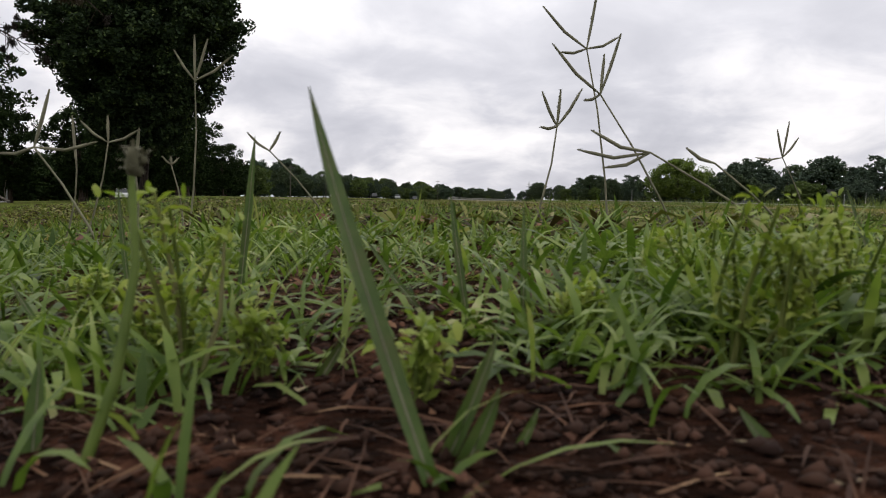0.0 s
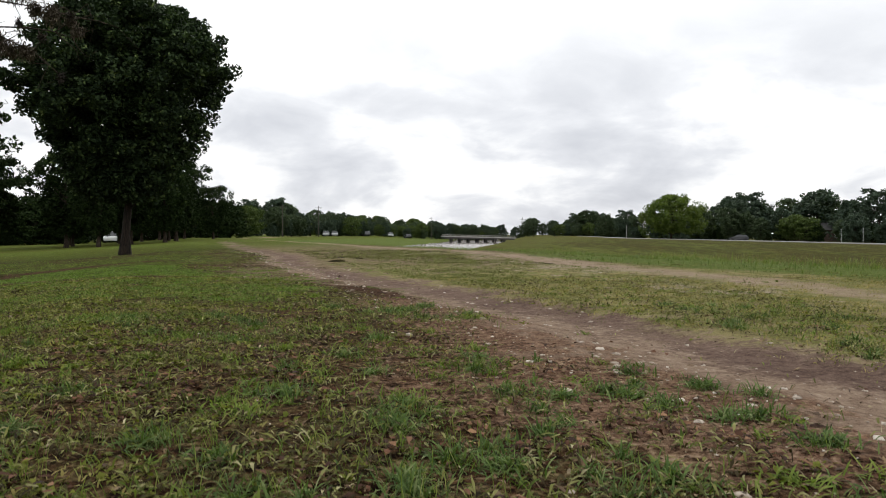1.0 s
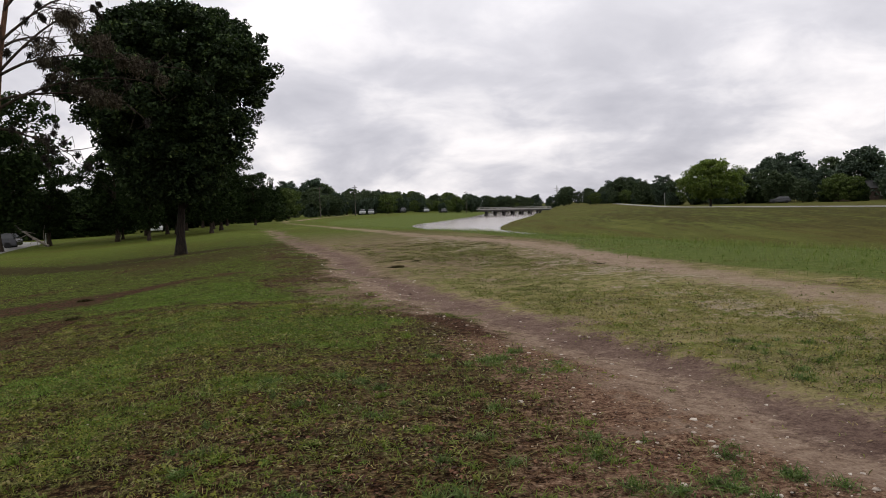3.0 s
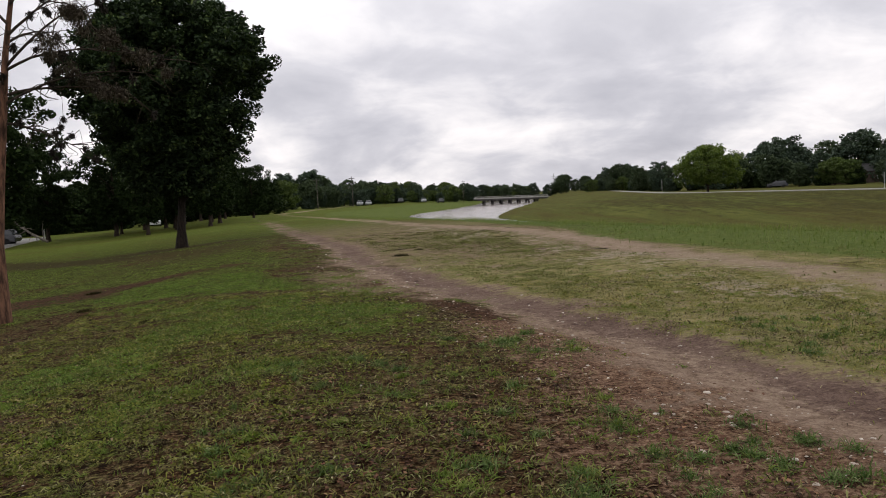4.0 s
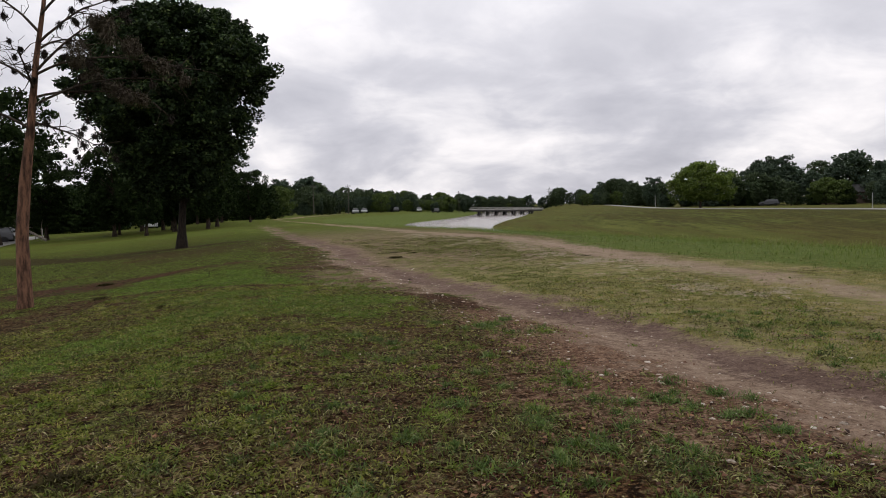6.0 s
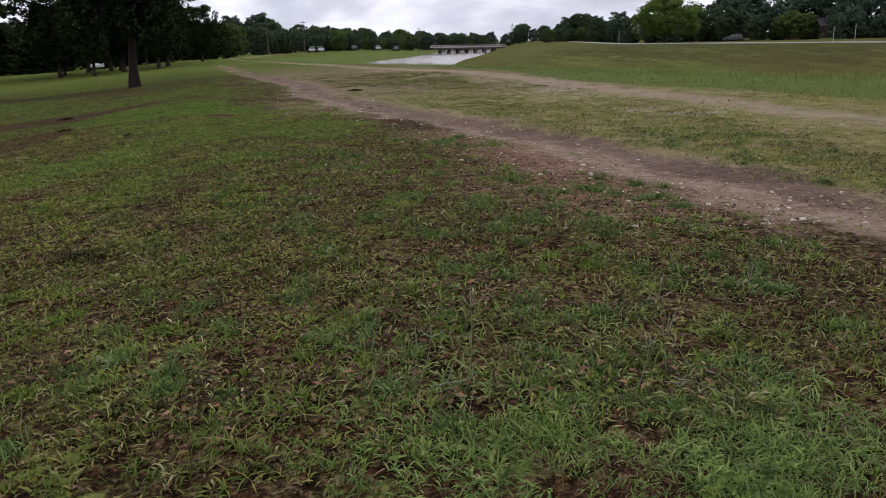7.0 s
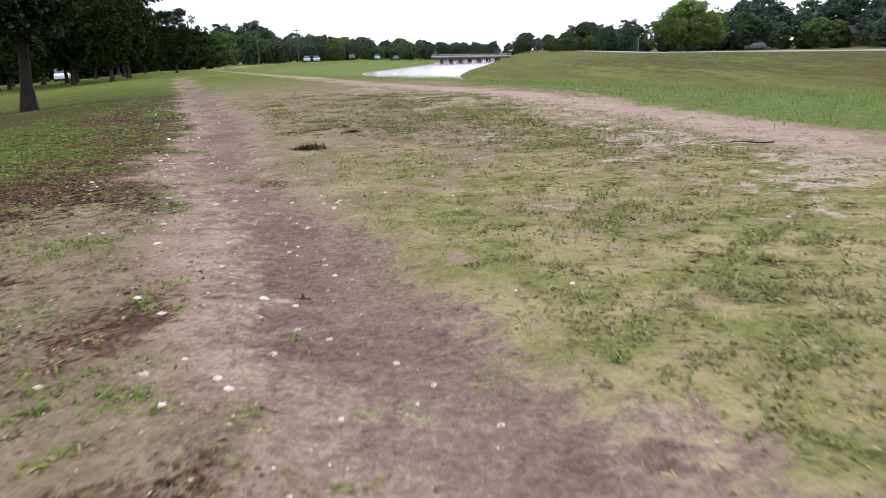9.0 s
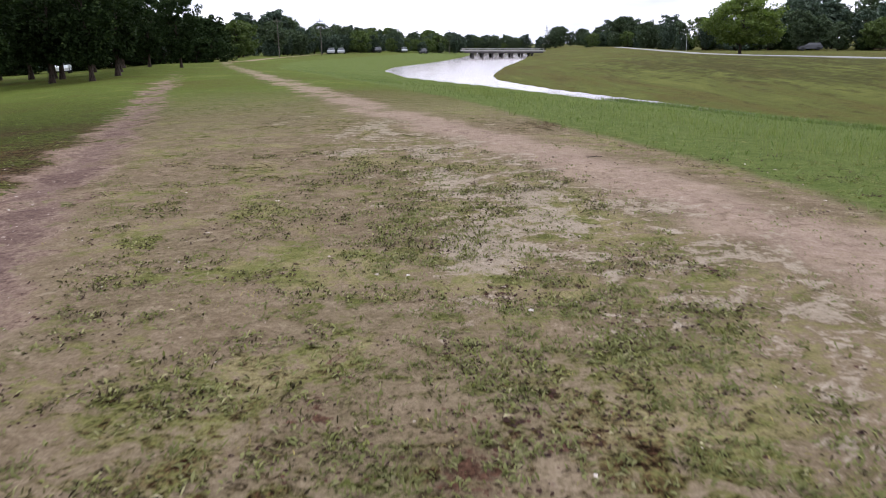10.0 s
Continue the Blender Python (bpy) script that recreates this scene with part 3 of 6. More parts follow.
def blades(rng, x, y, z, length, width, lean, belly=1.0, bend=0.5, segs=2):
    """Arrays of grass blades or narrow leaves. lean: radians from upright at the root; bend adds to it towards the tip."""
    n = len(x)
    yaw = rng.uniform(0, 2 * np.pi, n)
    d = np.stack([np.cos(yaw), np.sin(yaw), 0 * yaw], 1)
    side = np.stack([-np.sin(yaw), np.cos(yaw), 0 * yaw], 1)
    twist = rng.uniform(-0.9, 0.9, n)[:, None]
    side = side * np.cos(twist) + np.array([[0, 0, 1.0]]) * np.sin(twist) * 0.6
    at = np.stack([x, y, z], 1)
    up = np.array([[0, 0, 1.0]])
    more = bend * rng.uniform(0.3, 1.5, n)
    w = (width / 2)[:, None]
    rows = [at - side * w * 0.5, at + side * w * 0.5]
    for k in range(segs):
        a = (lean + more * k / max(segs - 1, 1))[:, None]
        at = at + (np.sin(a) * d + np.cos(a) * up) * (length / segs)[:, None]
        u = (k + 1) / segs
        if k < segs - 1:
            s = belly * (1.0 if segs == 2 else math.sin(math.pi * min(0.5, u * 0.9)) * (1 - u ** 2.5) ** 0.7)
            rows += [at - side * w * s, at + side * w * s]
        else:
            rows += [at]
    m = len(rows)
    vs = np.stack(rows, 1).reshape(-1, 3)
    one = []
    for k in range(segs - 1):
        one += [(2 * k, 2 * k + 1, 2 * k + 2), (2 * k + 1, 2 * k + 3, 2 * k + 2)]
    one.append((m - 3, m - 2, m - 1))
    fs = (np.arange(n)[:, None, None] * m + np.array(one)[None]).reshape(-1, 3)
    return vs, fs


def leaves(rng, centres, size, stretch=1.7):
    """Arrays of small pointed leaves, two faces each, turned at random."""
    n = len(centres)
    up = rng.normal(size=(n, 3)) * 0.75 + np.array([0, 0, 0.9])
    up /= np.linalg.norm(up, axis=1, keepdims=True)
    a = np.cross(up, rng.normal(size=(n, 3)))
    a /= np.linalg.norm(a, axis=1, keepdims=True)
    b = np.cross(up, a)
    s = (size * rng.uniform(0.6, 1.3, n))[:, None]
    vs = np.stack([centres - a * s * stretch / 2, centres + b * s * 0.5, centres + a * s * stretch / 2, centres - b * s * 0.5], 1).reshape(-1, 3)
    k = np.arange(n)[:, None] * 4
    fs = np.stack([k + [0, 1, 2], k + [0, 2, 3]], 1).reshape(-1, 3)
    return vs, fs


def joined(pieces):
    vs, fs, base = [], [], 0
    for v, f in pieces:
        vs.append(v)
        fs.append(np.asarray(f) + base)
        base += len(v)
    return np.concatenate(vs), np.concatenate(fs)


# ---- ground, one sheet to the horizon ----
def spread(centre, lo, hi, first=0.035, growth=1.0):
    out = [0.0]
    while out[-1] < max(hi - centre, centre - lo):
        out.append(out[-1] + max(first, min(first + 0.045 * out[-1] * growth, 60.0)))
    half = np.array(out)
    return np.concatenate([centre - half[:0:-1][half[:0:-1] <= centre - lo + 60], centre + half[half <= hi - centre + 60]])


def lushness(x, y):
    """How green and thick the turf stands, 0 to 1."""
    left = step((1.2 - (x - np.interp(y, *TRAIL_1))) / 3.0)
    g = 0.5 * grain(x, y, 2.6, 21, 3) + 0.5 * grain(x, y, 0.8, 23, 3)
    spot = 0.5 * np.exp(-((x + 0.9) ** 2 / 1.6 + (y - 9.6) ** 2 / 3.5)) + 0.35 * np.exp(-((x + 4.0) ** 2 / 6 + (y - 6.5) ** 2 / 14.0))
    start = 0.05 * np.exp(-((x - 0.8) ** 2 + (y - 0.9) ** 2) / 1.2) * step((y + 0.2) / 0.5) - 0.5 * step((0.0 - y) / 0.5)
    return np.clip((g - 0.5) * 1.7 + 0.28 + spot + start - 0.14 * step((9 - y) / 4) * step((x + 2) / 2) + 0.08 * step((-1.2 - x) / 2.5) - 0.18 * np.exp(-(across(x, y) + 1.2) ** 2 / 0.7) * step((y - 10) / 1.5) * step((17 - y) / 2) + 0.15 * left * step((y - 12) / 10) + 0.30 * step((-1.7 - across(x, y)) / 1.2) * step((y - 12.3) / 2.5) - 0.16 * step((-2.0 - x) / 2) * step((11 - y) / 3), 0, 1)


def dryness(x, y):
    right = step((across(x, y) - 0.22) / 0.35) * step((near_bank(x, y) - strip_edge(y) + 1.5) / 1.5)
    s = across(x, y)
    left = 0.75 * np.exp(-((s + 1.15) / 0.75) ** 2) * step((y - 10.6) / 1.2) * step((17.5 - y) / 4) * (0.35 + 1.1 * grain(x, y, 0.9, 34, 3))
    return np.clip(np.maximum(right * (0.55 + 0.5 * (grain(x, y, 3.0, 33, 3) - 0.5)), left), 0, 1)


def brown_shaded_lawn(x, y):
    """Where the lawn is thin and brown, and where the trees' shade is painted on it."""
    under = 1.25 * np.exp(-((x + 13.6) / 3.6) ** 2 - ((y - 36.8) / 2.6) ** 2)
    band = 1.5 * np.exp(-((y - 29.8 + 0.55 * (x + 12.5)) / 2.1) ** 2) * step((-9.5 - x) / 3) * step((x + 34) / 8)
    beside = 0.8 * np.exp(-((x + 8.6) / 3.0) ** 2 - ((y - 27) / 9.0) ** 2)
    return np.clip(under + band + beside, 0, 1.3)


def churned(x, y):
    s = across(x, y)
    a = np.exp(-((s + np.interp(y, [8, 9.5, 10.6, 12.5], [0.5, 0.62, 0.92, 1.1])) / 0.34) ** 2) * step((y - 7.7) / 0.8) * step((13.6 - y) / 1.2) * (0.35 + 1.1 * grain(x, y, 0.9, 41, 2)) * np.interp(y, [10.6, 11.6], [1.0, 0.5])
    c = 1.5 * np.exp(-((x + 7.6 - 0.20 * (y - 15.2)) ** 2 / 1.4 + (y - 15.2) ** 2 / 1.6)) * (0.25 + 1.1 * grain(x, y, 0.8, 43, 3))
    d = 0.4 * np.exp(-((x + 1.25) ** 2 / 0.10 + (y - 12.7) ** 2 / 0.5)) + 0.6 * np.exp(-((x - 0.05) ** 2 / 0.06 + (y - 15.6) ** 2 / 0.5))
    for bx, by, k in ((-1.2, 12.66, 0.5), (-1.02, 13.05, 0.5), (-1.8, 13.5, 0.5), (-0.58, 11.6, 0.3), (-1.68, 14.75, 0.55), (-1.8, 13.95, 0.4), (-0.36, 22.1, 1.1), (-0.1, 21.7, 0.9), (0.35, 21.45, 0.8), (-0.34, 23.8, 1.0), (0.5, 23.0, 1.1), (-0.98, 25.8, 0.8), (1.7, 17.4, 1.0), (1.9, 18.3, 0.8)):
        d = d + k * np.exp(-((x - bx) ** 2 / 0.10 + (y - by) ** 2 / 0.16)) * (0.3 + grain(x, y, 0.4, 44, 2))
    band = np.interp(x, [-10, -8.5, -6.9, -6.2, -5.3, -4.4], [14.2, 15.0, 15.9, 17.2, 18.1, 18.9])
    d = d + 1.6 * np.exp(-((y - band) / 0.85) ** 2) * step((x + 11) / 2) * step((-4.3 - x) / 1.2) * (0.25 + 1.2 * grain(x, y, 0.7, 45, 3))
    return np.clip(a + c + d, 0, 1) * 0.62


def outer_lawn(x, y):
    """The plainer grass beside and behind the take-off spot."""
    wob = 2.5 * (grain(x, y, 2.2, 48, 3) - 0.5)
    side = step((-6.2 - x + wob) / 3.5) * step((11.0 - y) / 4)
    behind = step((-0.9 - y + 0.5 * wob) / 3.0)
    right = step((x - 6.0 + wob) / 3.0) * step((5.5 - y) / 3)
    return 0.85 * np.maximum(np.maximum(side, behind), right) * step((trail_gap(x, y, TRAIL_1, 0.7) - 0.2) / 1.0)


def build_ground():
    xs = spread(0.75, -1800, 1800)
    ys = spread(0.0, -500, 2600)
    gx, gy = np.meshgrid(xs, ys)
    x, y = gx.ravel(), gy.ravel()
    z = lie(x, y)
    nx, ny = len(xs), len(ys)
    i, j = np.meshgrid(np.arange(nx - 1), np.arange(ny - 1))
    k = (j * nx + i).ravel()
    quads = np.stack([k, k + 1, k + nx + 1, k + nx], 1)
    me = mesh_from("ground", np.stack([x, y, z], 1), quads, MAT_GROUND, smooth=True)
    dn, df = near_bank(x, y), far_bank(x, y)
    fields = {
        "trail_a": np.clip(np.abs(across(x, y) - np.interp(y, [7, 12], [0.32, 0.10])) - np.interp(y, [7, 12, 15], [0.24, 0.40, 0.30]) + 0.02 * np.maximum(y - 60, 0), -1, 3),
        "verge_a": np.clip(np.maximum(across(x, y) - 0.58, -across(x, y) - verge(y)) + 0.02 * np.maximum(y - 60, 0), -1, 3),
        "trail_b": np.clip(trail_gap(x, y, TRAIL_2, np.interp(y, [9, 18], [0.30, 0.60])), -1, 3),
        "lush": lushness(x, y) - 0.22 * step((5 - y) / 3) * step((x + 2.0) / 1.5), "dry": dryness(x, y), "churn": churned(x, y),
        "strip": step((strip_edge(y) + 0.5 - dn) / 1.6) * step((y + 26) / 16) * (dn > -2) * 0.9,
        "worn": np.clip((np.exp(-((x - 1.7 + 0.15 * (y - 4)) ** 2 / 1.6 + (y - 4.3) ** 2 / 4.5)) + 0.8 * np.exp(-((across(x, y) + 0.75) / 0.5) ** 2) * step((y - 5) / 1.5) * step((9.5 - y) / 1.5)) * (0.55 + 0.9 * grain(x, y, 1.0, 58, 2)), 0, 1),
        "tired": np.maximum(step((y - 13) / 6), 1.8 * step((-across(x, y) - 0.4) / 0.4) * step((18 - y) / 3)),
        "dark_soil": np.exp(-((x - 0.7) ** 2 / 0.6 + (y + 0.45) ** 2 / 0.12)),
        "silt": np.exp(-((x - np.interp(y, *TRAIL_2) + 1.3) ** 2 / 3.4)) * step((y - 4) / 6) * step((44 - y) / 12) * 0.47
        + sum(0.60 * np.exp(-((x - bx) ** 2 / 0.14 + (y - by) ** 2 / 0.5)) for bx, by in ((0.41, 27.4), (1.54, 26.0), (0.75, 25.0), (0.54, 24.0), (-1.0, 31.0), (-0.85, 34.4), (1.3, 18.8))) + 0.22 * np.exp(-((across(x, y) + 1.35) ** 2 / 0.7 + (y - 12.6) ** 2 / 3.5)),
        "bare": brown_shaded_lawn(x, y),
        "opposite": step((df + 2) / 3.0),
        "furrow": step((140 - y) / 60) * step((df - 6) / 8),
        "far": np.clip(np.maximum(step((np.hypot(x, y - 8) - 22) / 25), (df > -2) * 1.0) + outer_lawn(x, y), 0, 1),
    }
    for key, values in fields.items():
        a = me.attributes.new(key, "FLOAT", "POINT")
        a.data.foreach_set("value", values.astype(np.float32))
    return tagged(new("ground", me), "worn brown and green turf with trodden dirt trails", "ground", kind="structure")


ground = build_ground()


def build_water():
    ys = np.concatenate([np.arange(-60, 260, 4.0), np.array([300, 400, 700])])
    lo, hi = np.interp(ys, RIVER_Y, NEAR_X) - 1.5, np.interp(ys, FAR_Y, FAR_X) + 1.5
    n = len(ys)
    vs = np.concatenate([np.stack([lo, ys, 0 * ys + WATER_Z], 1), np.stack([hi, ys, 0 * ys + WATER_Z], 1)])
    k = np.arange(n - 1)
    quads = np.stack([k, k + n, k + n + 1, k + 1], 1)
    return tagged(new("water", mesh_from("water", vs, quads, MAT_WATER)), "pale muddy creek water under an overcast sky", "water", kind="structure")


water = build_water()


# ---- grass and weeds ----
def scatter(rng, n, x0, x1, y0, y1, chance):
    x, y = rng.uniform(x0, x1, n), rng.uniform(y0, y1, n)
    ragged = x0 + 1.8 * grain(x, y, 1.6, 47, 3) * (x0 < -3)
    keep = (rng.uniform(0, 1, n) < chance(x, y)) & (x > ragged)
    return x[keep], y[keep]


def off_trail(x, y, a=0.0, b=0.0):
    """Chance of growth away from the two trails, with ragged edges."""
    wob = (grain(x, y, 1.4, 51, 3) - 0.5) * 0.9
    s = across(x, y)
    t1 = step((np.maximum(s - 0.55, (-s - verge(y)) * 0.6) + wob * 0.8 + 0.1) / 0.5)
    t2 = step((trail_gap(x, y, TRAIL_2, 0.60) + wob * 1.6 + 0.3) / 0.9)
    return np.clip(t1 + a, 0, 1) * np.clip(t2 + b, 0, 1) * (1 - churned(x, y))


def clump(x, y, scale, seed, lo=0.42, hi=0.62):
    return step((grain(x, y, scale, seed, 3) - lo) / (hi - lo))


def heaps(x, y):
    """Small cushions of matted growth with gaps of soil between them, 0 to 1."""
    return step((grain(x, y, 0.22, 111, 3) - 0.43) / 0.16)


def grass_field(name, label, rng, pts, length, width, lean, mat, belly=1.0, bend=0.5, segs=2, heap=0.0):
    """heap: metres by which the thickest growth is piled up over the soil."""
    x, y = pts
    n = len(x)
    size = rng.uniform(length[0], length[1], n)
    v, f = blades(rng, x, y, lie(x, y) - 0.004 + heap * heaps(x, y) * rng.uniform(0.2, 1.0, n), size, rng.uniform(width[0], width[1], n), rng.uniform(lean[0], lean[1], n), belly, bend, segs)
    return tagged(new(name, mesh_from(name, v, f, mat)), label, "grass", kind="stuff")


def tufts(rng, pts, per, radius):
    """Roots of many blades round each of the places given."""
    x, y = np.repeat(pts[0], per), np.repeat(pts[1], per)
    return x + rng.normal(0, radius, len(x)), y + rng.normal(0, radius, len(y))


def keep_near(rng, pts, y0, scale):
    """Thins places out with distance."""
    keep = rng.uniform(0, 1, len(pts[0])) < np.clip(scale / np.maximum(pts[1] - y0, 0.1), 0, 1) ** 1.2
    return pts[0][keep], pts[1][keep]


def near_first(rng, n, chance):
    """Places in a wedge ahead of the take-off spot, thickest close by."""
    y = -0.52 + 2.6 * rng.uniform(0, 1, n) ** 2.1
    x = 0.67 + (0.18 + 0.85 * (y + 0.62)) * (rng.uniform(-1, 1, n) + rng.uniform(-1, 1, n)) * 0.62
    keep = rng.uniform(0, 1, n) < chance(x, y)
    return x[keep], y[keep]


rng = np.random.default_rng(7)
# round the take-off spot
edge = lambda x, y: step((y + 0.37 + 0.02 * step((x - 0.68) / 0.1) + 0.26 * (grain(x, y, 0.25, 3) - 0.5)) / 0.16)
bare = lambda x, y: 1 - 0.97 * np.exp(-((x - 0.47) ** 2 / 0.016 + (y + 0.18) ** 2 / 0.035))
thin = lambda y: 1 - 0.72 * step((y - 0.15) / 0.8)
p = near_first(rng, 11500, lambda x, y: (0.12 + 0.88 * clump(x, y, 0.22, 61, 0.36, 0.58)) * (0.05 - 0.04 * step((x - 0.62) / 0.06) + 0.95 * edge(x, y)) * bare(x, y) * thin(y) * np.where(y > 0.3, clump(x, y, 0.4, 66, 0.44, 0.58), 1))
grass_field("short_grass", "short green turf grass among bare soil", rng, tufts(rng, p, 9, 0.010), (0.015, 0.055), (0.0024, 0.0054), (0.2, 1.4), MAT_FRESH, 1.0, 1.1, 4)
p = near_first(rng, 6500, lambda x, y: clump(x, y, 0.3, 67, 0.42, 0.58) * edge(x, y) * bare(x, y) * thin(y))
grass_field("broad_grass", "broad green grass blades", rng, tufts(rng, p, 4, 0.012), (0.03, 0.072), (0.0046, 0.0082), (0.25, 1.25), MAT_FRESH, 1.1, 1.3, 7)
p = near_first(rng, 30000, lambda x, y: (0.3 + 0.7 * clump(x, y, 0.4, 68, 0.4, 0.6)) * (1 - 0.7 * step((x - 0.70) / 0.08) * step((-0.3 - y) / 0.08)))
grass_field("dead_stems", "brown dead grass stems lying on soil", rng, p, (0.010, 0.048), (0.0009, 0.0022), (1.15, 1.66), MAT_LITTER, 0.9, 0.4, 3)
p = near_first(rng, 30000, lambda x, y: 0.4 + 0.6 * clump(x, y, 0.3, 69, 0.4, 0.6))
grass_field("leaf_crumbs", "crumbled brown leaves and clods on soil", rng, p, (0.003, 0.010), (0.002, 0.0055), (0.6, 1.6), MAT_CRUMB, 1.3, 0.9, 3, 0.006)
p = near_first(rng, 1300, lambda x, y: 0.25 + 0.75 * clump(x, y, 0.15, 70, 0.45, 0.6))
grass_field("straw_bits", "broken straw and pale leaf bits on soil", rng, p, (0.010, 0.035), (0.003, 0.009), (1.2, 1.6), MAT_PALE, 1.1, 0.4, 3)
p = near_first(rng, 2600, lambda x, y: 0.25 + 0.75 * clump(x, y, 0.12, 77, 0.45, 0.6))
grass_field("leaf_bits", "curled red-brown leaf bits on soil", rng, p, (0.008, 0.020), (0.003, 0.007), (0.8, 1.5), MAT_CRUMB, 1.2, 1.0, 5)
# the worn turf that is flown over
spent = lambda x, y: np.exp(-((x - 1.7 + 0.15 * (y - 4)) ** 2 / 1.6 + (y - 4.3) ** 2 / 4.5)) * (0.55 + 0.9 * grain(x, y, 1.0, 58, 2))
worn = lambda x, y: off_trail(x, y, 0.03) * np.clip(1 - 0.85 * spent(x, y), 0, 1) * np.clip(1.15 - 1.6 * churned(x, y), 0.15, 1)
patchy = lambda x, y: step((lushness(x, y) - 0.12) / 0.40)
p = keep_near(rng, scatter(rng, 2000, -7.0, 4.6, 0.0, 12.0, lambda x, y: worn(x, y) * (0.12 + 0.88 * patchy(x, y)) * clump(x, y, 0.5, 71, 0.44, 0.58)), -0.5, 5.0)
grass_field("grass_tufts", "green grass in splayed tufts on worn ground", rng, tufts(rng, p, 24, 0.030), (0.035, 0.095), (0.0040, 0.0085), (0.35, 1.35), MAT_GRASS, 1.0, 0.8, 3)
p = keep_near(rng, scatter(rng, 4200, -7.0, 4.6, 0.0, 13.0, lambda x, y: worn(x, y) * (0.02 + 0.98 * clump(x, y, 0.6, 76, 0.50, 0.58))), -0.5, 5.0)
grass_field("grass_rosettes", "bright green grass rosettes on brown earth", rng, tufts(rng, p, 15, 0.016), (0.035, 0.085), (0.0055, 0.0105), (0.6, 1.4), MAT_GRASS, 1.0, 0.6, 2)
p = keep_near(rng, scatter(rng, 3000, -7.0, 4.6, 0.2, 12.0, lambda x, y: worn(x, y) * (0.15 + 0.85 * step((lushness(x, y) - 0.2) / 0.4))), -0.5, 4.0)
grass_field("thin_grass", "sparse short green grass on worn ground", rng, tufts(rng, p, 6, 0.02), (0.02, 0.05), (0.0035, 0.0070), (0.3, 1.4), MAT_GRASS, 1.0, 0.7)
p = keep_near(rng, scatter(rng, 44000, -7.0, 4.6, 0.2, 12.0, lambda x, y: worn(x, y) * (0.10 + 0.90 * step((-x + 0.2 + y * 0.02) / 2.2)) * clump(x, y, 0.35, 72, 0.36, 0.54)), -0.5, 5.5)
grass_field("low_weeds", "low broad-leaved weeds spread over brown earth", rng, tufts(rng, p, 6, 0.020), (0.018, 0.042), (0.010, 0.020), (0.7, 1.45), MAT_OLIVE, 1.3, 0.6, 2, 0.02)
p = keep_near(rng, scatter(rng, 42000, -7.0, 5.0, 0.1, 13.0, lambda x, y: worn(x, y) * (0.20 + 0.80 * clump(x, y, 0.5, 73)) * (1 - 0.45 * step((x + 1.0) / 1.5))), -0.5, 6.0)
half_of = rng.uniform(0, 1, len(p[0])) < 0.38
grass_field("withered_grass", "straw coloured withering grass", rng, tufts(rng, (p[0][half_of], p[1][half_of]), 6, 0.03), (0.025, 0.065), (0.0045, 0.0090), (0.7, 1.5), MAT_STRAW, 1.0, 0.5)
grass_field("olive_grass", "olive green short grass on worn ground", rng, tufts(rng, (p[0][~half_of], p[1][~half_of]), 6, 0.03), (0.025, 0.065), (0.0045, 0.0090), (0.7, 1.5), MAT_OLIVE, 1.0, 0.5)
p = keep_near(rng, scatter(rng, 70000, -6.5, 5.0, 0.0, 13.0, lambda x, y: off_trail(x, y, 0.10, 0.3) * (0.25 + 0.75 * clump(x, y, 0.6, 75))), -0.5, 4.5)
grass_field("leaf_litter", "brown dry leaf litter on worn ground", rng, p, (0.015, 0.052), (0.008, 0.021), (0.8, 1.6), MAT_TRASH, 1.1, 0.7)
p = keep_near(rng, scatter(rng, 4800, -3.5, 4.4, 0.1, 7.5, lambda x, y: worn(x, y) * (0.25 + 0.75 * clump(x, y, 0.6, 78, 0.38, 0.56))), -0.5, 3.6)
grass_field("upright_grass", "thin upright green grass blades", rng, tufts(rng, p, 7, 0.025), (0.035, 0.085), (0.0024, 0.0046), (0.1, 0.8), MAT_GRASS, 1.0, 0.3, 3)
p = keep_near(rng, scatter(rng, 26000, -5.0, 4.6, 0.0, 9.0, lambda x, y: off_trail(x, y, 0.25) * (0.2 + 0.8 * clump(x, y, 0.5, 79, 0.42, 0.60))), -0.5, 3.5)
grass_field("pale_stems", "pale dead grass stems lying over brown earth", rng, p, (0.025, 0.085), (0.0025, 0.0050), (1.15, 1.6), MAT_PALE, 1.0, 0.3, 3)
p = scatter(rng, 14000, -1.5, 4.5, 1.0, 8.5, lambda x, y: off_trail(x, y, 0.15) * np.clip(spent(x, y), 0, 1))
q = scatter(rng, 9000, -1.0, 4.4, 1.5, 8.5, lambda x, y: off_trail(x, y, 0.25) * np.clip(spent(x, y), 0, 1) * (0.3 + 0.7 * clump(x, y, 0.4, 103, 0.42, 0.58)))
grass_field("pale_stems", "pale dry grass and leaf bits on bare earth", rng, q, (0.02, 0.06), (0.006, 0.018), (1.1, 1.6), MAT_PALE, 1.1, 0.5, 3)
grass_field("leaf_litter", "red-brown dry needles and leaves on bare earth", rng, p, (0.02, 0.07), (0.004, 0.014), (1.0, 1.6), MAT_TRASH, 1.0, 0.6, 3)
p = scatter(rng, 900, -1.0, 4.2, 1.0, 8.5, lambda x, y: off_trail(x, y) * np.clip(spent(x, y), 0, 1) * clump(x, y, 0.6, 59, 0.40, 0.55))
grass_field("grass_rosettes", "dark green grass rosettes on bare earth", rng, tufts(rng, p, 26, 0.03), (0.035, 0.085), (0.0060, 0.0110), (0.6, 1.4), MAT_GRASS, 1.0, 0.6, 3)
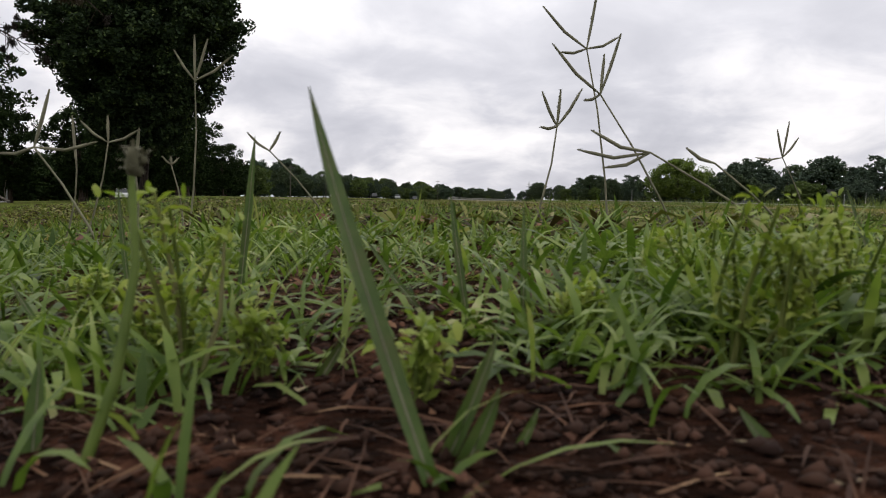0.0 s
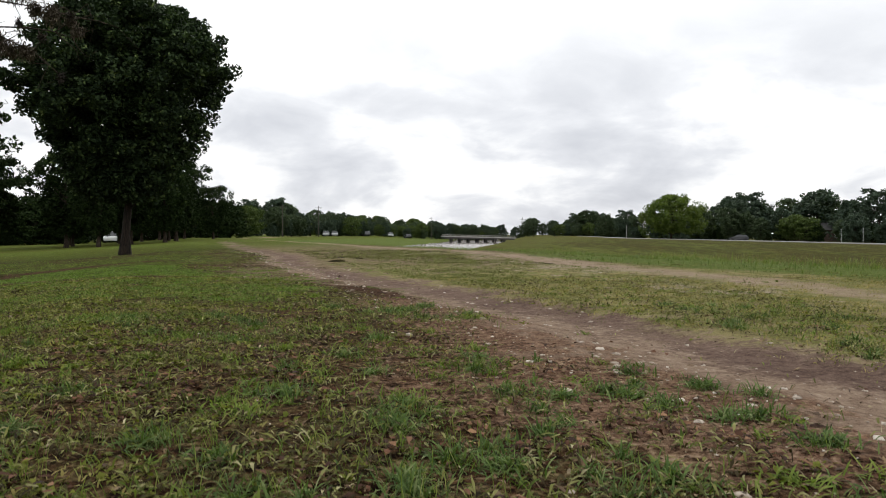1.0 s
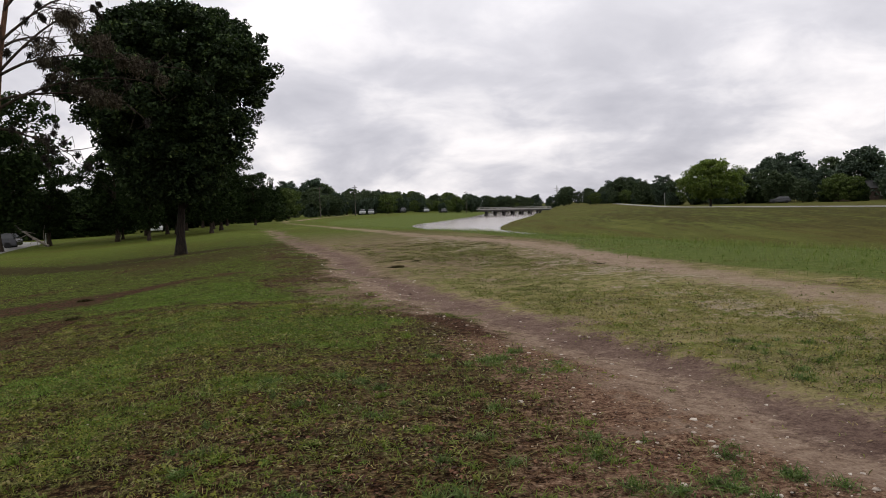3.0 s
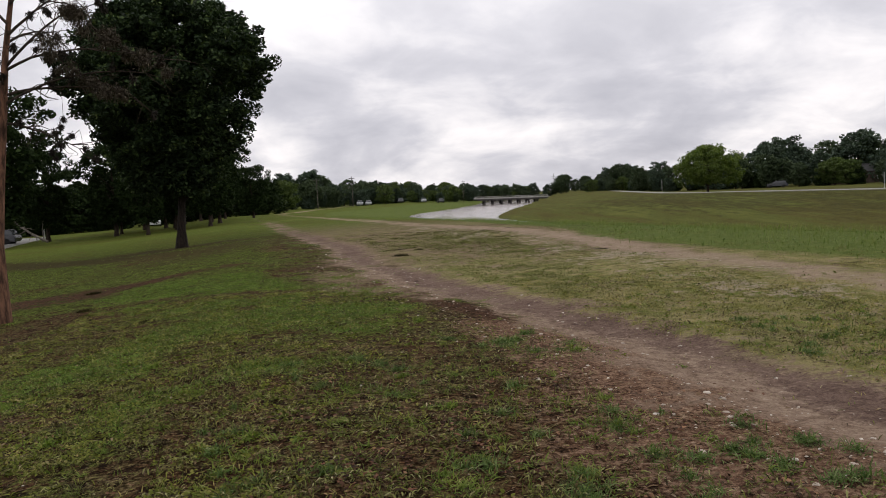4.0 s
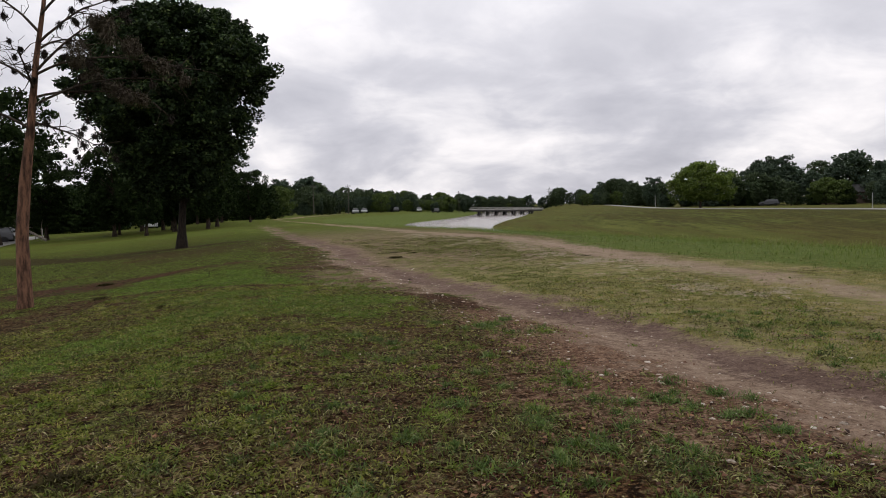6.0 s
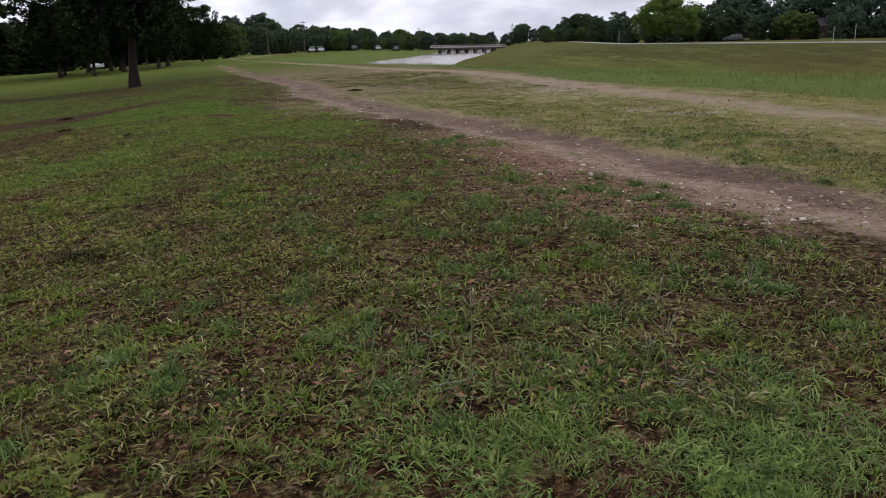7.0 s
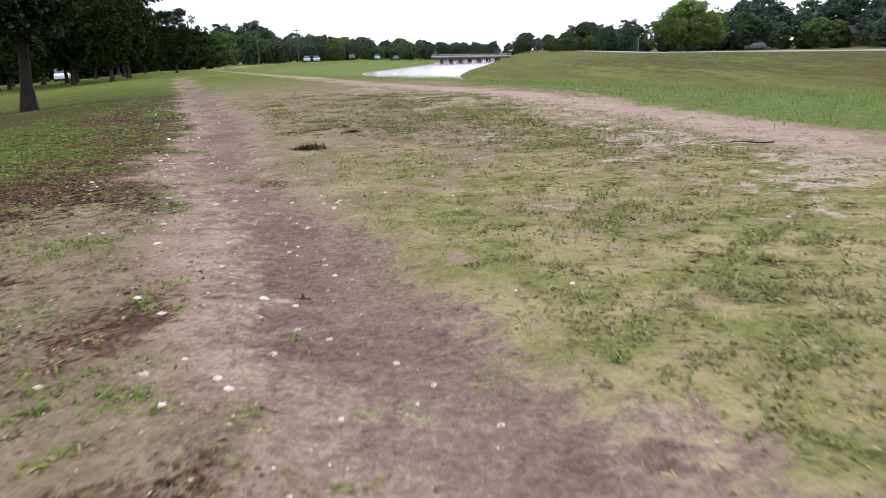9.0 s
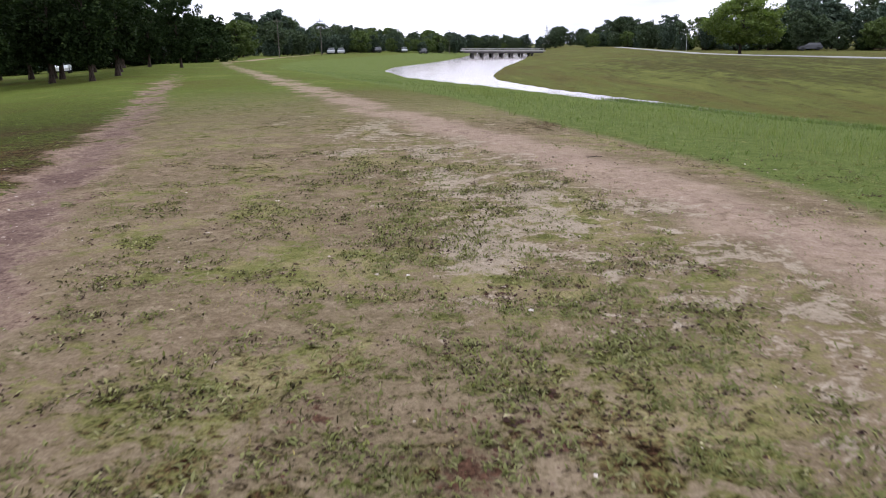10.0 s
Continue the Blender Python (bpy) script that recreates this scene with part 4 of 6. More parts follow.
p = keep_near(rng, scatter(rng, 290000, -6.8, 4.6, 0.1, 11.0, lambda x, y: worn(x, y) * (0.06 + 0.94 * heaps(x, y))), -0.8, 4.2)
grass_field("matted_weeds", "matted olive and brown creeping weeds with soil showing between", rng, p, (0.022, 0.062), (0.0045, 0.0110), (0.75, 1.5), MAT_MATTED, 1.1, 0.7, 2, 0.032)


p = scatter(rng, 38000, -7.5, 0.8, 4.5, 16.0, lambda x, y: worn(x, y) * step((lushness(x, y) - 0.44) / 0.20) * np.clip(1.4 - y / 18, 0.2, 1))
grass_field("fresh_turf", "bright yellow-green patch of short turf", rng, tufts(rng, p, 7, 0.05), (0.018, 0.045), (0.005, 0.011), (0.3, 1.3), MAT_TURF, 1.1, 0.6)


def grass_clumps(name, label, rng, n, area, chance, per, radius, length, width, mat):
    """Splayed clumps of grass, each with a full heart and a thin rim."""
    x, y = scatter(rng, n, *area, chance)
    r = radius * rng.uniform(0.45, 1.35, len(x))
    count = np.maximum((per * (r / radius) ** 1.6).astype(int), 8)
    x, y, r = np.repeat(x, count), np.repeat(y, count), np.repeat(r, count)
    a, d = rng.uniform(0, 2 * np.pi, len(x)), np.abs(rng.normal(0, 0.55, len(x)))
    return grass_field(name, label, rng, (x + r * d * np.cos(a), y + r * d * np.sin(a)), length, width, (0.25, 1.35), mat, 1.0, 0.8, 3)


grass_clumps("grass_clumps", "dark green splayed clumps of grass on worn earth", rng, 420, (-1.6, 4.4, 0.2, 7.5), lambda x, y: off_trail(x, y) * (0.25 + 0.75 * clump(x, y, 0.9, 101, 0.45, 0.60)), 130, 0.115, (0.03, 0.085), (0.0045, 0.0100), MAT_TEAL)
grass_clumps("grass_clumps", "bright green splayed clumps of grass on worn earth", rng, 420, (-6.5, 1.8, 0.2, 10.0), lambda x, y: off_trail(x, y) * (0.15 + 0.85 * clump(x, y, 1.0, 102, 0.47, 0.60)) * np.clip(1.25 - y / 12, 0.2, 1) * (1 - 0.45 * step((-1.5 - x) / 1.5)), 120, 0.12, (0.03, 0.078), (0.0045, 0.0100), MAT_GRASS)
# clumps of dark leaves added to stand for dark gaps in the turf
p = keep_near(rng, scatter(rng, 60000, -5.5, 4.4, 0.2, 9.0, lambda x, y: off_trail(x, y, 0.15) * clump(x, y, 0.45, 109, 0.50, 0.60) * clump(x, y, 1.6, 110, 0.38, 0.58) * step((6.8 - y) / 1.5)), -0.8, 4.5)
grass_field("leaf_litter", "dark brown leaves in clumps on the worn turf", rng, p, (0.018, 0.055), (0.010, 0.026), (1.15, 1.62), MAT_CRUMB, 1.1, 0.7, 2, 0.035)
# beyond, along the trails
p = scatter(rng, 12000, -9, 9, 9.5, 36, lambda x, y: off_trail(x, y, 0.03, 0.10) * dryness(x, y) * (0.15 + 0.85 * clump(x, y, 0.6, 81)) * np.clip(1.6 - y / 28, 0.2, 1))
grass_field("dry_grass", "straw coloured dry grass between the trails", rng, tufts(rng, p, 7, 0.05), (0.015, 0.040), (0.004, 0.009), (0.6, 1.45), MAT_STRAW)
p = scatter(rng, 13000, 0, 9, 3.0, 12, lambda x, y: off_trail(x, y, 0.03, 0.10) * dryness(x, y) * 1.4)
q = scatter(rng, 15000, -6, 10, 3.0, 40, lambda x, y: off_trail(x, y, 0.0, 0.15) * dryness(x, y) * 1.5 * (0.2 + 0.8 * clump(x, y, 0.8, 82, 0.40, 0.56)) * np.clip(1.5 - y / 30, 0.15, 1))
grass_field("olive_grass", "olive green short grass between the trails", rng, tufts(rng, q, 8, 0.06), (0.02, 0.055), (0.005, 0.011), (0.4, 1.4), MAT_TUFT, 1.0, 0.5)
grass_field("dry_grass", "straw coloured dry grass beside the trail", rng, tufts(rng, p, 7, 0.04), (0.02, 0.055), (0.004, 0.009), (0.5, 1.45), MAT_STRAW)
p = scatter(rng, 9000, -5, 8, 10.5, 32, lambda x, y: off_trail(x, y, 0.02, 0.25) * clump(x, y, 1.1, 83, 0.50, 0.62) * (0.3 + 0.7 * clump(x, y, 0.25, 84)) * np.clip(1.5 - y / 32, 0.3, 1))
grass_field("green_tufts", "green weeds in small tufts on dry ground", rng, tufts(rng, p, 12, 0.035), (0.02, 0.055), (0.008, 0.016), (0.5, 1.4), MAT_TUFT, 1.2, 0.6)
patch = lambda x, y: 1.2 * np.exp(-((x - 1.2) ** 2 / 0.9 + (y - 22.6) ** 2 / 3.0)) + 0.8 * np.exp(-((x - 0.3) ** 2 / 0.4 + (y - 26.0) ** 2 / 4.0)) + 0.9 * np.exp(-((x - 0.2) ** 2 / 0.30 + (y - 21.3) ** 2 / 0.5)) + np.exp(-((x - 1.5) ** 2 / 0.7 + (y - 12.6) ** 2 / 5.0)) + 1.2 * np.exp(-((x - 2.0) ** 2 / 1.2 + (y - 18.2) ** 2 / 2.4))
p = scatter(rng, 16000, -0.6, 4, 9.0, 29, lambda x, y: off_trail(x, y, 0.02, 0.25) * patch(x, y) * clump(x, y, 0.35, 86, 0.40, 0.60))
grass_field("green_tufts", "thicker green weeds between the trails", rng, tufts(rng, p, 12, 0.035), (0.02, 0.060), (0.008, 0.016), (0.4, 1.35), MAT_TUFT, 1.2, 0.6)
p = scatter(rng, 5000, -0.8, 3.5, 18, 29, lambda x, y: off_trail(x, y, 0.02, 0.25) * patch(x, y) * clump(x, y, 0.5, 96, 0.46, 0.60))
grass_field("leaf_litter", "dark brown litter among the weeds", rng, tufts(rng, p, 5, 0.06), (0.02, 0.05), (0.012, 0.026), (1.1, 1.6), MAT_CLOD, 1.1, 0.7)
p = scatter(rng, 9000, -5, 7, 9.5, 30, lambda x, y: 0.10 + 0.90 * clump(x, y, 0.5, 85, 0.5, 0.65))
grass_field("leaf_litter", "dry crumbs and dark leaf litter on bare ground", rng, p, (0.012, 0.04), (0.006, 0.015), (1.0, 1.6), MAT_TRASH, 1.1, 0.7)
p = scatter(rng, 16000, -24, 0, 8, 50, lambda x, y: off_trail(x, y) * step((np.interp(y, *TRAIL_1) - x + 0.3) / 0.8) * (0.25 + 0.75 * lushness(x, y)) * np.clip(1.5 - y / 36, 0.15, 1) * np.clip(1 - brown_shaded_lawn(x, y) - 1.8 * churned(x, y), 0.05, 1))
grass_field("lawn_grass", "mown green lawn grass under the trees", rng, tufts(rng, p, 7, 0.06), (0.025, 0.055), (0.006, 0.014), (0.2, 1.2), MAT_GRASS)
# matted weeds and crumbs that mottle the ground between and beside the trails
mottle = lambda x, y: off_trail(x, y, 0.04, 0.20) * step((near_bank(x, y) - strip_edge(y)) / 1.0) * step((across(x, y) + 2.6) / 0.6) * clump(x, y, 0.7, 104, 0.44, 0.58) * (0.25 + 0.75 * heaps(x * 0.6, y * 0.6)) * (1 - 0.75 * step((across(x, y) - 1.2) / 1.0) * step((20 - y) / 3))
p = scatter(rng, 120000, -9, 8, 10.2, 33, lambda x, y: mottle(x, y) * np.clip(1.7 - y / 24, 0.25, 1))
grass_field("matted_weeds", "matted brown and olive weeds on dry ground", rng, p, (0.025, 0.065), (0.008, 0.020), (0.8, 1.5), MAT_TUFT, 1.1, 0.6, 2, 0.02)
p = scatter(rng, 22000, -7, 6, 10.5, 31, lambda x, y: off_trail(x, y, 0.10, 0.15) * clump(x, y, 0.45, 105, 0.52, 0.64) * step((across(x, y) + 2.4) / 0.6) * (0.45 + 0.55 * step((y - 19) / 3)))
grass_field("earth_crumbs", "dark brown crumbs and rotted leaves on dry ground", rng, tufts(rng, p, 3, 0.03), (0.015, 0.045), (0.010, 0.024), (1.0, 1.6), MAT_CLOD, 1.1, 0.7)
p = scatter(rng, 16000, -4.5, 0.5, 10.4, 17.5, lambda x, y: step((-across(x, y) - 0.45) / 0.25) * step((across(x, y) + 2.6) / 0.7) * clump(x, y, 0.35, 106, 0.48, 0.62))
grass_field("leaf_litter", "brown dry leaves on the dusty verge", rng, tufts(rng, p, 3, 0.03), (0.015, 0.05), (0.008, 0.020), (1.0, 1.6), MAT_TRASH, 1.1, 0.7)
p = scatter(rng, 2600, -4.5, 0.5, 10.4, 15.5, lambda x, y: step((-across(x, y) - 0.55) / 0.3) * step((across(x, y) + 2.8) / 0.7) * clump(x, y, 0.5, 107, 0.50, 0.60))
grass_field("green_tufts", "green grass tufts on the dusty verge", rng, tufts(rng, p, 14, 0.03), (0.02, 0.055), (0.005, 0.011), (0.5, 1.4), MAT_GRASS, 1.1, 0.6)
p = scatter(rng, 9000, -4, 2.2, 19.5, 31, lambda x, y: off_trail(x, y, 0.10, 0.15) * clump(x, y, 0.40, 108, 0.50, 0.62) * step((across(x, y) - 0.6) / 0.5))
grass_field("matted_weeds", "dark matted weeds on thin dry turf", rng, tufts(rng, p, 7, 0.035), (0.02, 0.055), (0.008, 0.018), (0.6, 1.4), MAT_MATTED, 1.1, 0.6, 2, 0.02)
# tall fresh grass down to the water
p = scatter(rng, 210000, -16, 26, 4, 125, lambda x, y: step((near_bank(x, y) - 0.2) / 0.6) * step((strip_edge(y) + 0.4 - near_bank(x, y) + 1.6 * (grain(x, y, 2.0, 93, 3) - 0.5)) / 1.6) * np.clip(1.1 - y / 130, 0.2, 1) * (0.30 + 0.70 * clump(x, y, 1.6, 91)))
grass_field("bank_grass", "tall fresh green grass on the creek bank", rng, p, (0.06, 0.20), (0.008, 0.020), (0.1, 0.9), MAT_LUSH)
p = scatter(rng, 26000, -4, 20, 6, 60, lambda x, y: step((near_bank(x, y) - 8.0) / 4) * step((strip_edge(y) - 0.6 - near_bank(x, y)) / 3.0) * clump(x, y, 1.1, 94, 0.50, 0.62))
grass_field("seeding_grass", "tall pale green seeding grass on the creek bank", rng, tufts(rng, p, 3, 0.08), (0.16, 0.34), (0.006, 0.012), (0.0, 0.5), MAT_REED, 1.0, 0.4, 3)


rng_b = np.random.default_rng(61)
p = scatter(rng_b, 15000, 4, 30, -14, 4, lambda x, y: step((near_bank(x, y) - 0.2) / 0.6) * step((strip_edge(y) + 0.4 - near_bank(x, y) + 1.6 * (grain(x, y, 2.0, 93, 3) - 0.5)) / 1.6) * (0.30 + 0.70 * clump(x, y, 1.6, 91)) * step((y + 14) / 9))
grass_field("bank_grass", "tall green grass on the creek bank behind", rng_b, p, (0.06, 0.20), (0.008, 0.020), (0.1, 0.9), MAT_LUSH)
reed_y = 10 + 52 * rng.uniform(0, 1, 26000) ** 0.8
p = (np.interp(reed_y, RIVER_Y, NEAR_X) - 0.05 - 2.2 * rng.uniform(0, 1, 26000) ** 1.5, reed_y)
grass_field("reeds", "tall green grass at the water's edge", rng, p, (0.12, 0.32), (0.010, 0.024), (0.0, 0.8), MAT_LUSH)


def dark_tuft(x, y, size=1.0, label="dark green coarse weed tuft beside the dirt trail", seed=91):
    """A single coarse weed, dark against the ground."""
    r = np.random.default_rng(seed)
    k = int(800 * size)
    px, py = x + r.normal(0, 0.10 * size, k), y + r.normal(0, 0.075 * size, k)
    v, f = blades(r, px, py, lie(px, py) - 0.005, r.uniform(0.03, 0.12, k) * size, r.uniform(0.008, 0.018, k), r.uniform(0.3, 1.3, k), 1.1, 0.7, 3)
    ob = tagged(new("weed_tuft"), label, "weed", group="dark weed tufts")
    mesh_part("foliage", mesh_from("foliage", v, f, MAT_COARSE), ob)
    return ob


dark_tuft(-1.02, 18.55, 0.85)
dark_tuft(-0.6, 20.1, 0.5, "small dark weed tuft on dry ground", 92)
dark_tuft(-6.09, 12.5, 0.7, "dark weed tuft on a bare brown patch", 93)
dark_tuft(-7.3, 15.4, 0.8, "dark weed tuft on churned brown earth", 96)
dark_tuft(-4.16, 10.2, 0.55, "dark weed tuft on worn turf", 94)
dark_tuft(-2.03, 2.95, 0.8, "dark brown-green weed tuft on worn turf", 95)


def gravel(rng, n):
    pieces = []
    cube = np.array([(-1, -1, -1), (1, -1, -1), (1, 1, -1), (-1, 1, -1), (-1, -1, 1), (1, -1, 1), (1, 1, 1), (-1, 1, 1)], float)
    faces = np.array([(0, 2, 1), (0, 3, 2), (4, 5, 7), (4, 6, 7), (0, 1, 5), (0, 5, 4), (1, 2, 7), (1, 6, 5), (2, 3, 7), (2, 7, 6), (3, 0, 4), (3, 4, 7)])
    count = 0
    while count < n:
        y = 2.5 + 28 * rng.uniform() ** 1.5
        x = np.interp(y, *TRAIL_1) + rng.normal(-0.45, 0.55) if rng.uniform() < 0.80 else rng.uniform(-3, 5)
        s = 0.005 + 0.016 * rng.uniform() ** 6
        sh = np.array([s * rng.uniform(0.8, 1.5), s * rng.uniform(0.7, 1.2), s * rng.uniform(0.3, 0.55)])
        a = rng.uniform(0, 6.28)
        v = cube * np.where(cube[:, 2:3] > 0, 0.62, 1.0) * sh * rng.uniform(0.6, 1.25, (8, 3))
        v = np.stack([v[:, 0] * np.cos(a) - v[:, 1] * np.sin(a), v[:, 0] * np.sin(a) + v[:, 1] * np.cos(a), v[:, 2]], 1)
        pieces.append((v + np.array([x, y, float(lie(x, y)) + sh[2] * 0.4]), faces))
        count += 1
    v, f = joined(pieces)
    return tagged(new("gravel", mesh_from("gravel", v, f, MAT_STONE)), "scattered pale gravel on the dirt trail", "gravel", kind="stuff")


gravel(rng, 2200)


def clods(rng, n):
    """Crumbs of red-brown earth round the take-off spot."""
    x, y = near_first(rng, n, lambda x, y: 0.5 + 0 * x)
    m = len(x)
    r = 0.0010 + 0.0030 * rng.uniform(0, 1, m) ** 2.5
    ball = np.array([(1, 0, 0), (0, 1, 0), (-1, 0, 0), (0, -1, 0), (0.2, 0.1, 0.6), (0, 0, -0.6)], float)
    v = (ball[None] * r[:, None, None] * rng.uniform(0.35, 1.5, (m, 6, 3))) + np.stack([x, y, lie(x, y) + r * 0.3], 1)[:, None]
    f = np.array([(0, 1, 4), (1, 2, 4), (2, 3, 4), (3, 0, 4), (1, 0, 5), (2, 1, 5), (3, 2, 5), (0, 3, 5)])
    f = (np.arange(m)[:, None, None] * 6 + f[None]).reshape(-1, 3)
    return tagged(new("earth_clods", mesh_from("earth_clods", v.reshape(-1, 3), f, MAT_CLOD)), "small clods of red-brown earth", "soil", kind="stuff")


clods(rng, 30000)


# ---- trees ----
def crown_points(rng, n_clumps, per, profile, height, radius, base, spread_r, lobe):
    """Leaf places in clumps inside a crown; profile: pairs of height share and radius share."""
    hs, rs = zip(*profile)
    out, centres = [], []
    lobes = [(rng.uniform(0, 2 * math.pi), rng.uniform(0.1, 0.95)) for _ in range(9)]
    for _ in range(n_clumps):
        s = rng.uniform(0.02, 0.98)
        r = np.interp(s, hs, rs) * radius * math.sqrt(rng.uniform(0.10, 1.0)) * rng.uniform(0.90, 1.10)
        a = rng.uniform(0, 2 * math.pi)
        near = max(math.exp(-((math.remainder(a - b, 2 * math.pi) / 0.55) ** 2 + ((s - h) / 0.16) ** 2)) for b, h in lobes)
        r *= 1 + lobe * (1.3 * near - 0.55)
        c = np.array([math.cos(a) * r, math.sin(a) * r, base + s * (height - base) * (1 + 0.35 * lobe * (near - 0.5))])
        centres.append(c)
        k = int(per * rng.uniform(0.6, 1.4))
        d = rng.normal(size=(k, 3))
        d /= np.linalg.norm(d, axis=1, keepdims=True)
        out.append(c + d * (spread_r * rng.uniform(0.25, 1.0, (k, 1)) ** 0.6 * rng.uniform(0.7, 1.2)) * np.array([1.0, 1.0, 0.75]))
    return np.concatenate(out), centres


def make_tree(name, label, seed, height, radius, base, trunk_r, clumps, per, leaf, profile, leaf_mat, spread_r, bark=None, lobe=0.32):
    rng = np.random.default_rng(seed)
    pts, centres = crown_points(rng, clumps, per, profile, height, radius, base, spread_r, lobe)
    root = tagged(new(name), label, "tree")
    top = base + 0.72 * (height - base)
    zs = np.linspace(-0.3, top, 9)
    wob = np.cumsum(rng.normal(0, 0.012 * height, (9, 2)), axis=0) * np.linspace(0, 1, 9)[:, None]
    stem = [((wob[i, 0], wob[i, 1], z), trunk_r * (1.7 if i == 0 else 1.0) * (1 - 0.82 * max(0, z) / top)) for i, z in enumerate(zs)]
    v, f = tubes([stem], 10)
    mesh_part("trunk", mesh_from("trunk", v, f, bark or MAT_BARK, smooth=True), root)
    lines = []
    for c in centres[:: max(1, len(centres) // 26)]:
        z0 = min(max(base * 0.75, c[2] - 0.55 * np.hypot(c[0], c[1]) - 0.4), top * 0.95)
        s = np.interp(z0, zs, np.arange(9))
        i = int(s)
        o = np.array([*(wob[min(i, 8)]), z0])
        mid = (o + c) / 2 + np.array([0, 0, 0.12 * np.linalg.norm(c - o)]) + rng.normal(0, 0.04 * radius, 3)
        r0 = trunk_r * 0.42 * (1 - 0.7 * z0 / top)
        lines.append([(o, r0), ((o + mid) / 2 + rng.normal(0, 0.02 * radius, 3), r0 * 0.75), (mid, r0 * 0.5), (c, r0 * 0.15)])
    v, f = tubes(lines, 6)
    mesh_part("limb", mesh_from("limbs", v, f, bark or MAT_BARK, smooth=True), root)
    v, f = leaves(rng, pts, leaf)
    mesh_part("crown", mesh_from("crown", v, f, leaf_mat), root)
    return root


FULL = [(0.0, 0.28), (0.15, 0.44), (0.35, 0.68), (0.55, 0.96), (0.72, 1.0), (0.85, 0.88), (0.95, 0.60), (1.0, 0.30)]
SHADE = [(0.0, 0.22), (0.10, 0.42), (0.28, 0.66), (0.45, 0.90), (0.62, 1.0), (0.78, 0.96), (0.90, 0.80), (1.0, 0.48)]
ROUND = [(0.0, 0.55), (0.2, 0.85), (0.5, 1.0), (0.75, 0.85), (0.92, 0.5), (1.0, 0.25)]
LOW = [(0.0, 0.8), (0.3, 1.0), (0.6, 0.9), (0.85, 0.55), (1.0, 0.2)]


def ground_at(x, y):
    return float(lie(x, y))


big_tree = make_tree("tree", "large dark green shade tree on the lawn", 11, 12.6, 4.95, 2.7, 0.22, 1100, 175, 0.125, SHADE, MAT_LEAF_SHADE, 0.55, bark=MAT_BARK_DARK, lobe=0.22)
big_tree.matrix_basis = pose(-13.3, 38, ground_at(-13.3, 38) + 0.02)

KINDS = [
    make_tree("tree", "dark green tree in the wood edge", 21, 9.0, 4.0, 0.7, 0.22, 200, 34, 0.31, ROUND, MAT_LEAF_FAR, 0.75),
    make_tree("tree", "blue-green low tree in the wood edge", 22, 8.0, 4.4, 0.3, 0.20, 200, 34, 0.31, LOW, MAT_LEAF_BLUE, 0.8),
    make_tree("tree", "tall dark green tree in the wood edge", 23, 10.0, 4.0, 0.8, 0.24, 210, 34, 0.31, FULL, MAT_LEAF_FAR, 0.72),
    make_tree("tree", "yellow-green rounded tree on the far bank", 24, 9.2, 6.0, 1.9, 0.24, 260, 80, 0.22, LOW, MAT_LEAF_YELLOW, 0.85),
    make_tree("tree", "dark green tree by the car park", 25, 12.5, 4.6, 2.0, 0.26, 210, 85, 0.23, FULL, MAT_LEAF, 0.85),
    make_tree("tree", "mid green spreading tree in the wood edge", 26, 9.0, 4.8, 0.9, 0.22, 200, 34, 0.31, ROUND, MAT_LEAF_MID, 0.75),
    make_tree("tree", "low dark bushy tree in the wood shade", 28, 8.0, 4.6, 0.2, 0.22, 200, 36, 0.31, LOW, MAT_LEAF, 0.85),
    make_tree("tree", "blue-green tall tree in the wood edge", 27, 10.0, 3.6, 1.0, 0.22, 190, 34, 0.31, FULL, MAT_LEAF_BLUE, 0.7),
]
used = set()
TREE_TOP = [9.0, 8.0, 10.0, 9.2, 12.5, 9.0, 8.0, 10.0]
SKYLINE_AZ = np.array([-0.5, -0.266, -0.23, -0.172, -0.138, -0.10, -0.032, 0.044, 0.15, 0.178, 0.205, 0.243, 0.266, 0.304, 0.345, 0.40, 0.435, 0.452, 0.471, 0.517, 0.565, 0.62, 0.9])
SKYLINE_UP = np.array([0.045, 0.041, 0.037, 0.039, 0.029, 0.024, 0.0205, 0.0125, 0.012, 0.021, 0.016, 0.0275, 0.030, 0.0275, 0.034, 0.036, 0.038, 0.051, 0.055, 0.057, 0.059, 0.056, 0.058])


def wood_height(x, y):
    """How tall the wood stands there."""
    return 1.4 + np.interp(x / y, SKYLINE_AZ, SKYLINE_UP) * math.hypot(x, y) / math.sqrt(1 + (x / y) ** 2) - ground_at(x, y)


def plant(kind, x, y, scale, turn, group):
    m = pose(x, y, ground_at(x, y) - 0.05, 0, 0, turn)
    if kind not in used:
        used.add(kind)
        ob = KINDS[kind]
        ob.matrix_basis = m @ Matrix.Scale(scale, 4)
        return tagged(ob, group=group)
    ob = copy_thing(KINDS[kind], m)
    ob.scale = (scale, scale, scale)
    return tagged(ob, group=group)


def wood_row(n, start, end, jitter, low, high, kinds, group):
    for i in range(n):
        s = (i + rnd.uniform(-0.3, 0.3)) / (n - 1)
        x = start[0] + (end[0] - start[0]) * s + rnd.uniform(-jitter, jitter)
        y = start[1] + (end[1] - start[1]) * s + rnd.uniform(-jitter, jitter)
        k = rnd.choice(kinds)
        plant(k, x, y, wood_height(x, y) * rnd.uniform(low, high) / (TREE_TOP[k] + 0.5), rnd.uniform(0, 360), group)


rnd = random.Random(5)
plant(3, 50.0, 137, 1.0, 20, "trees on the far bank")
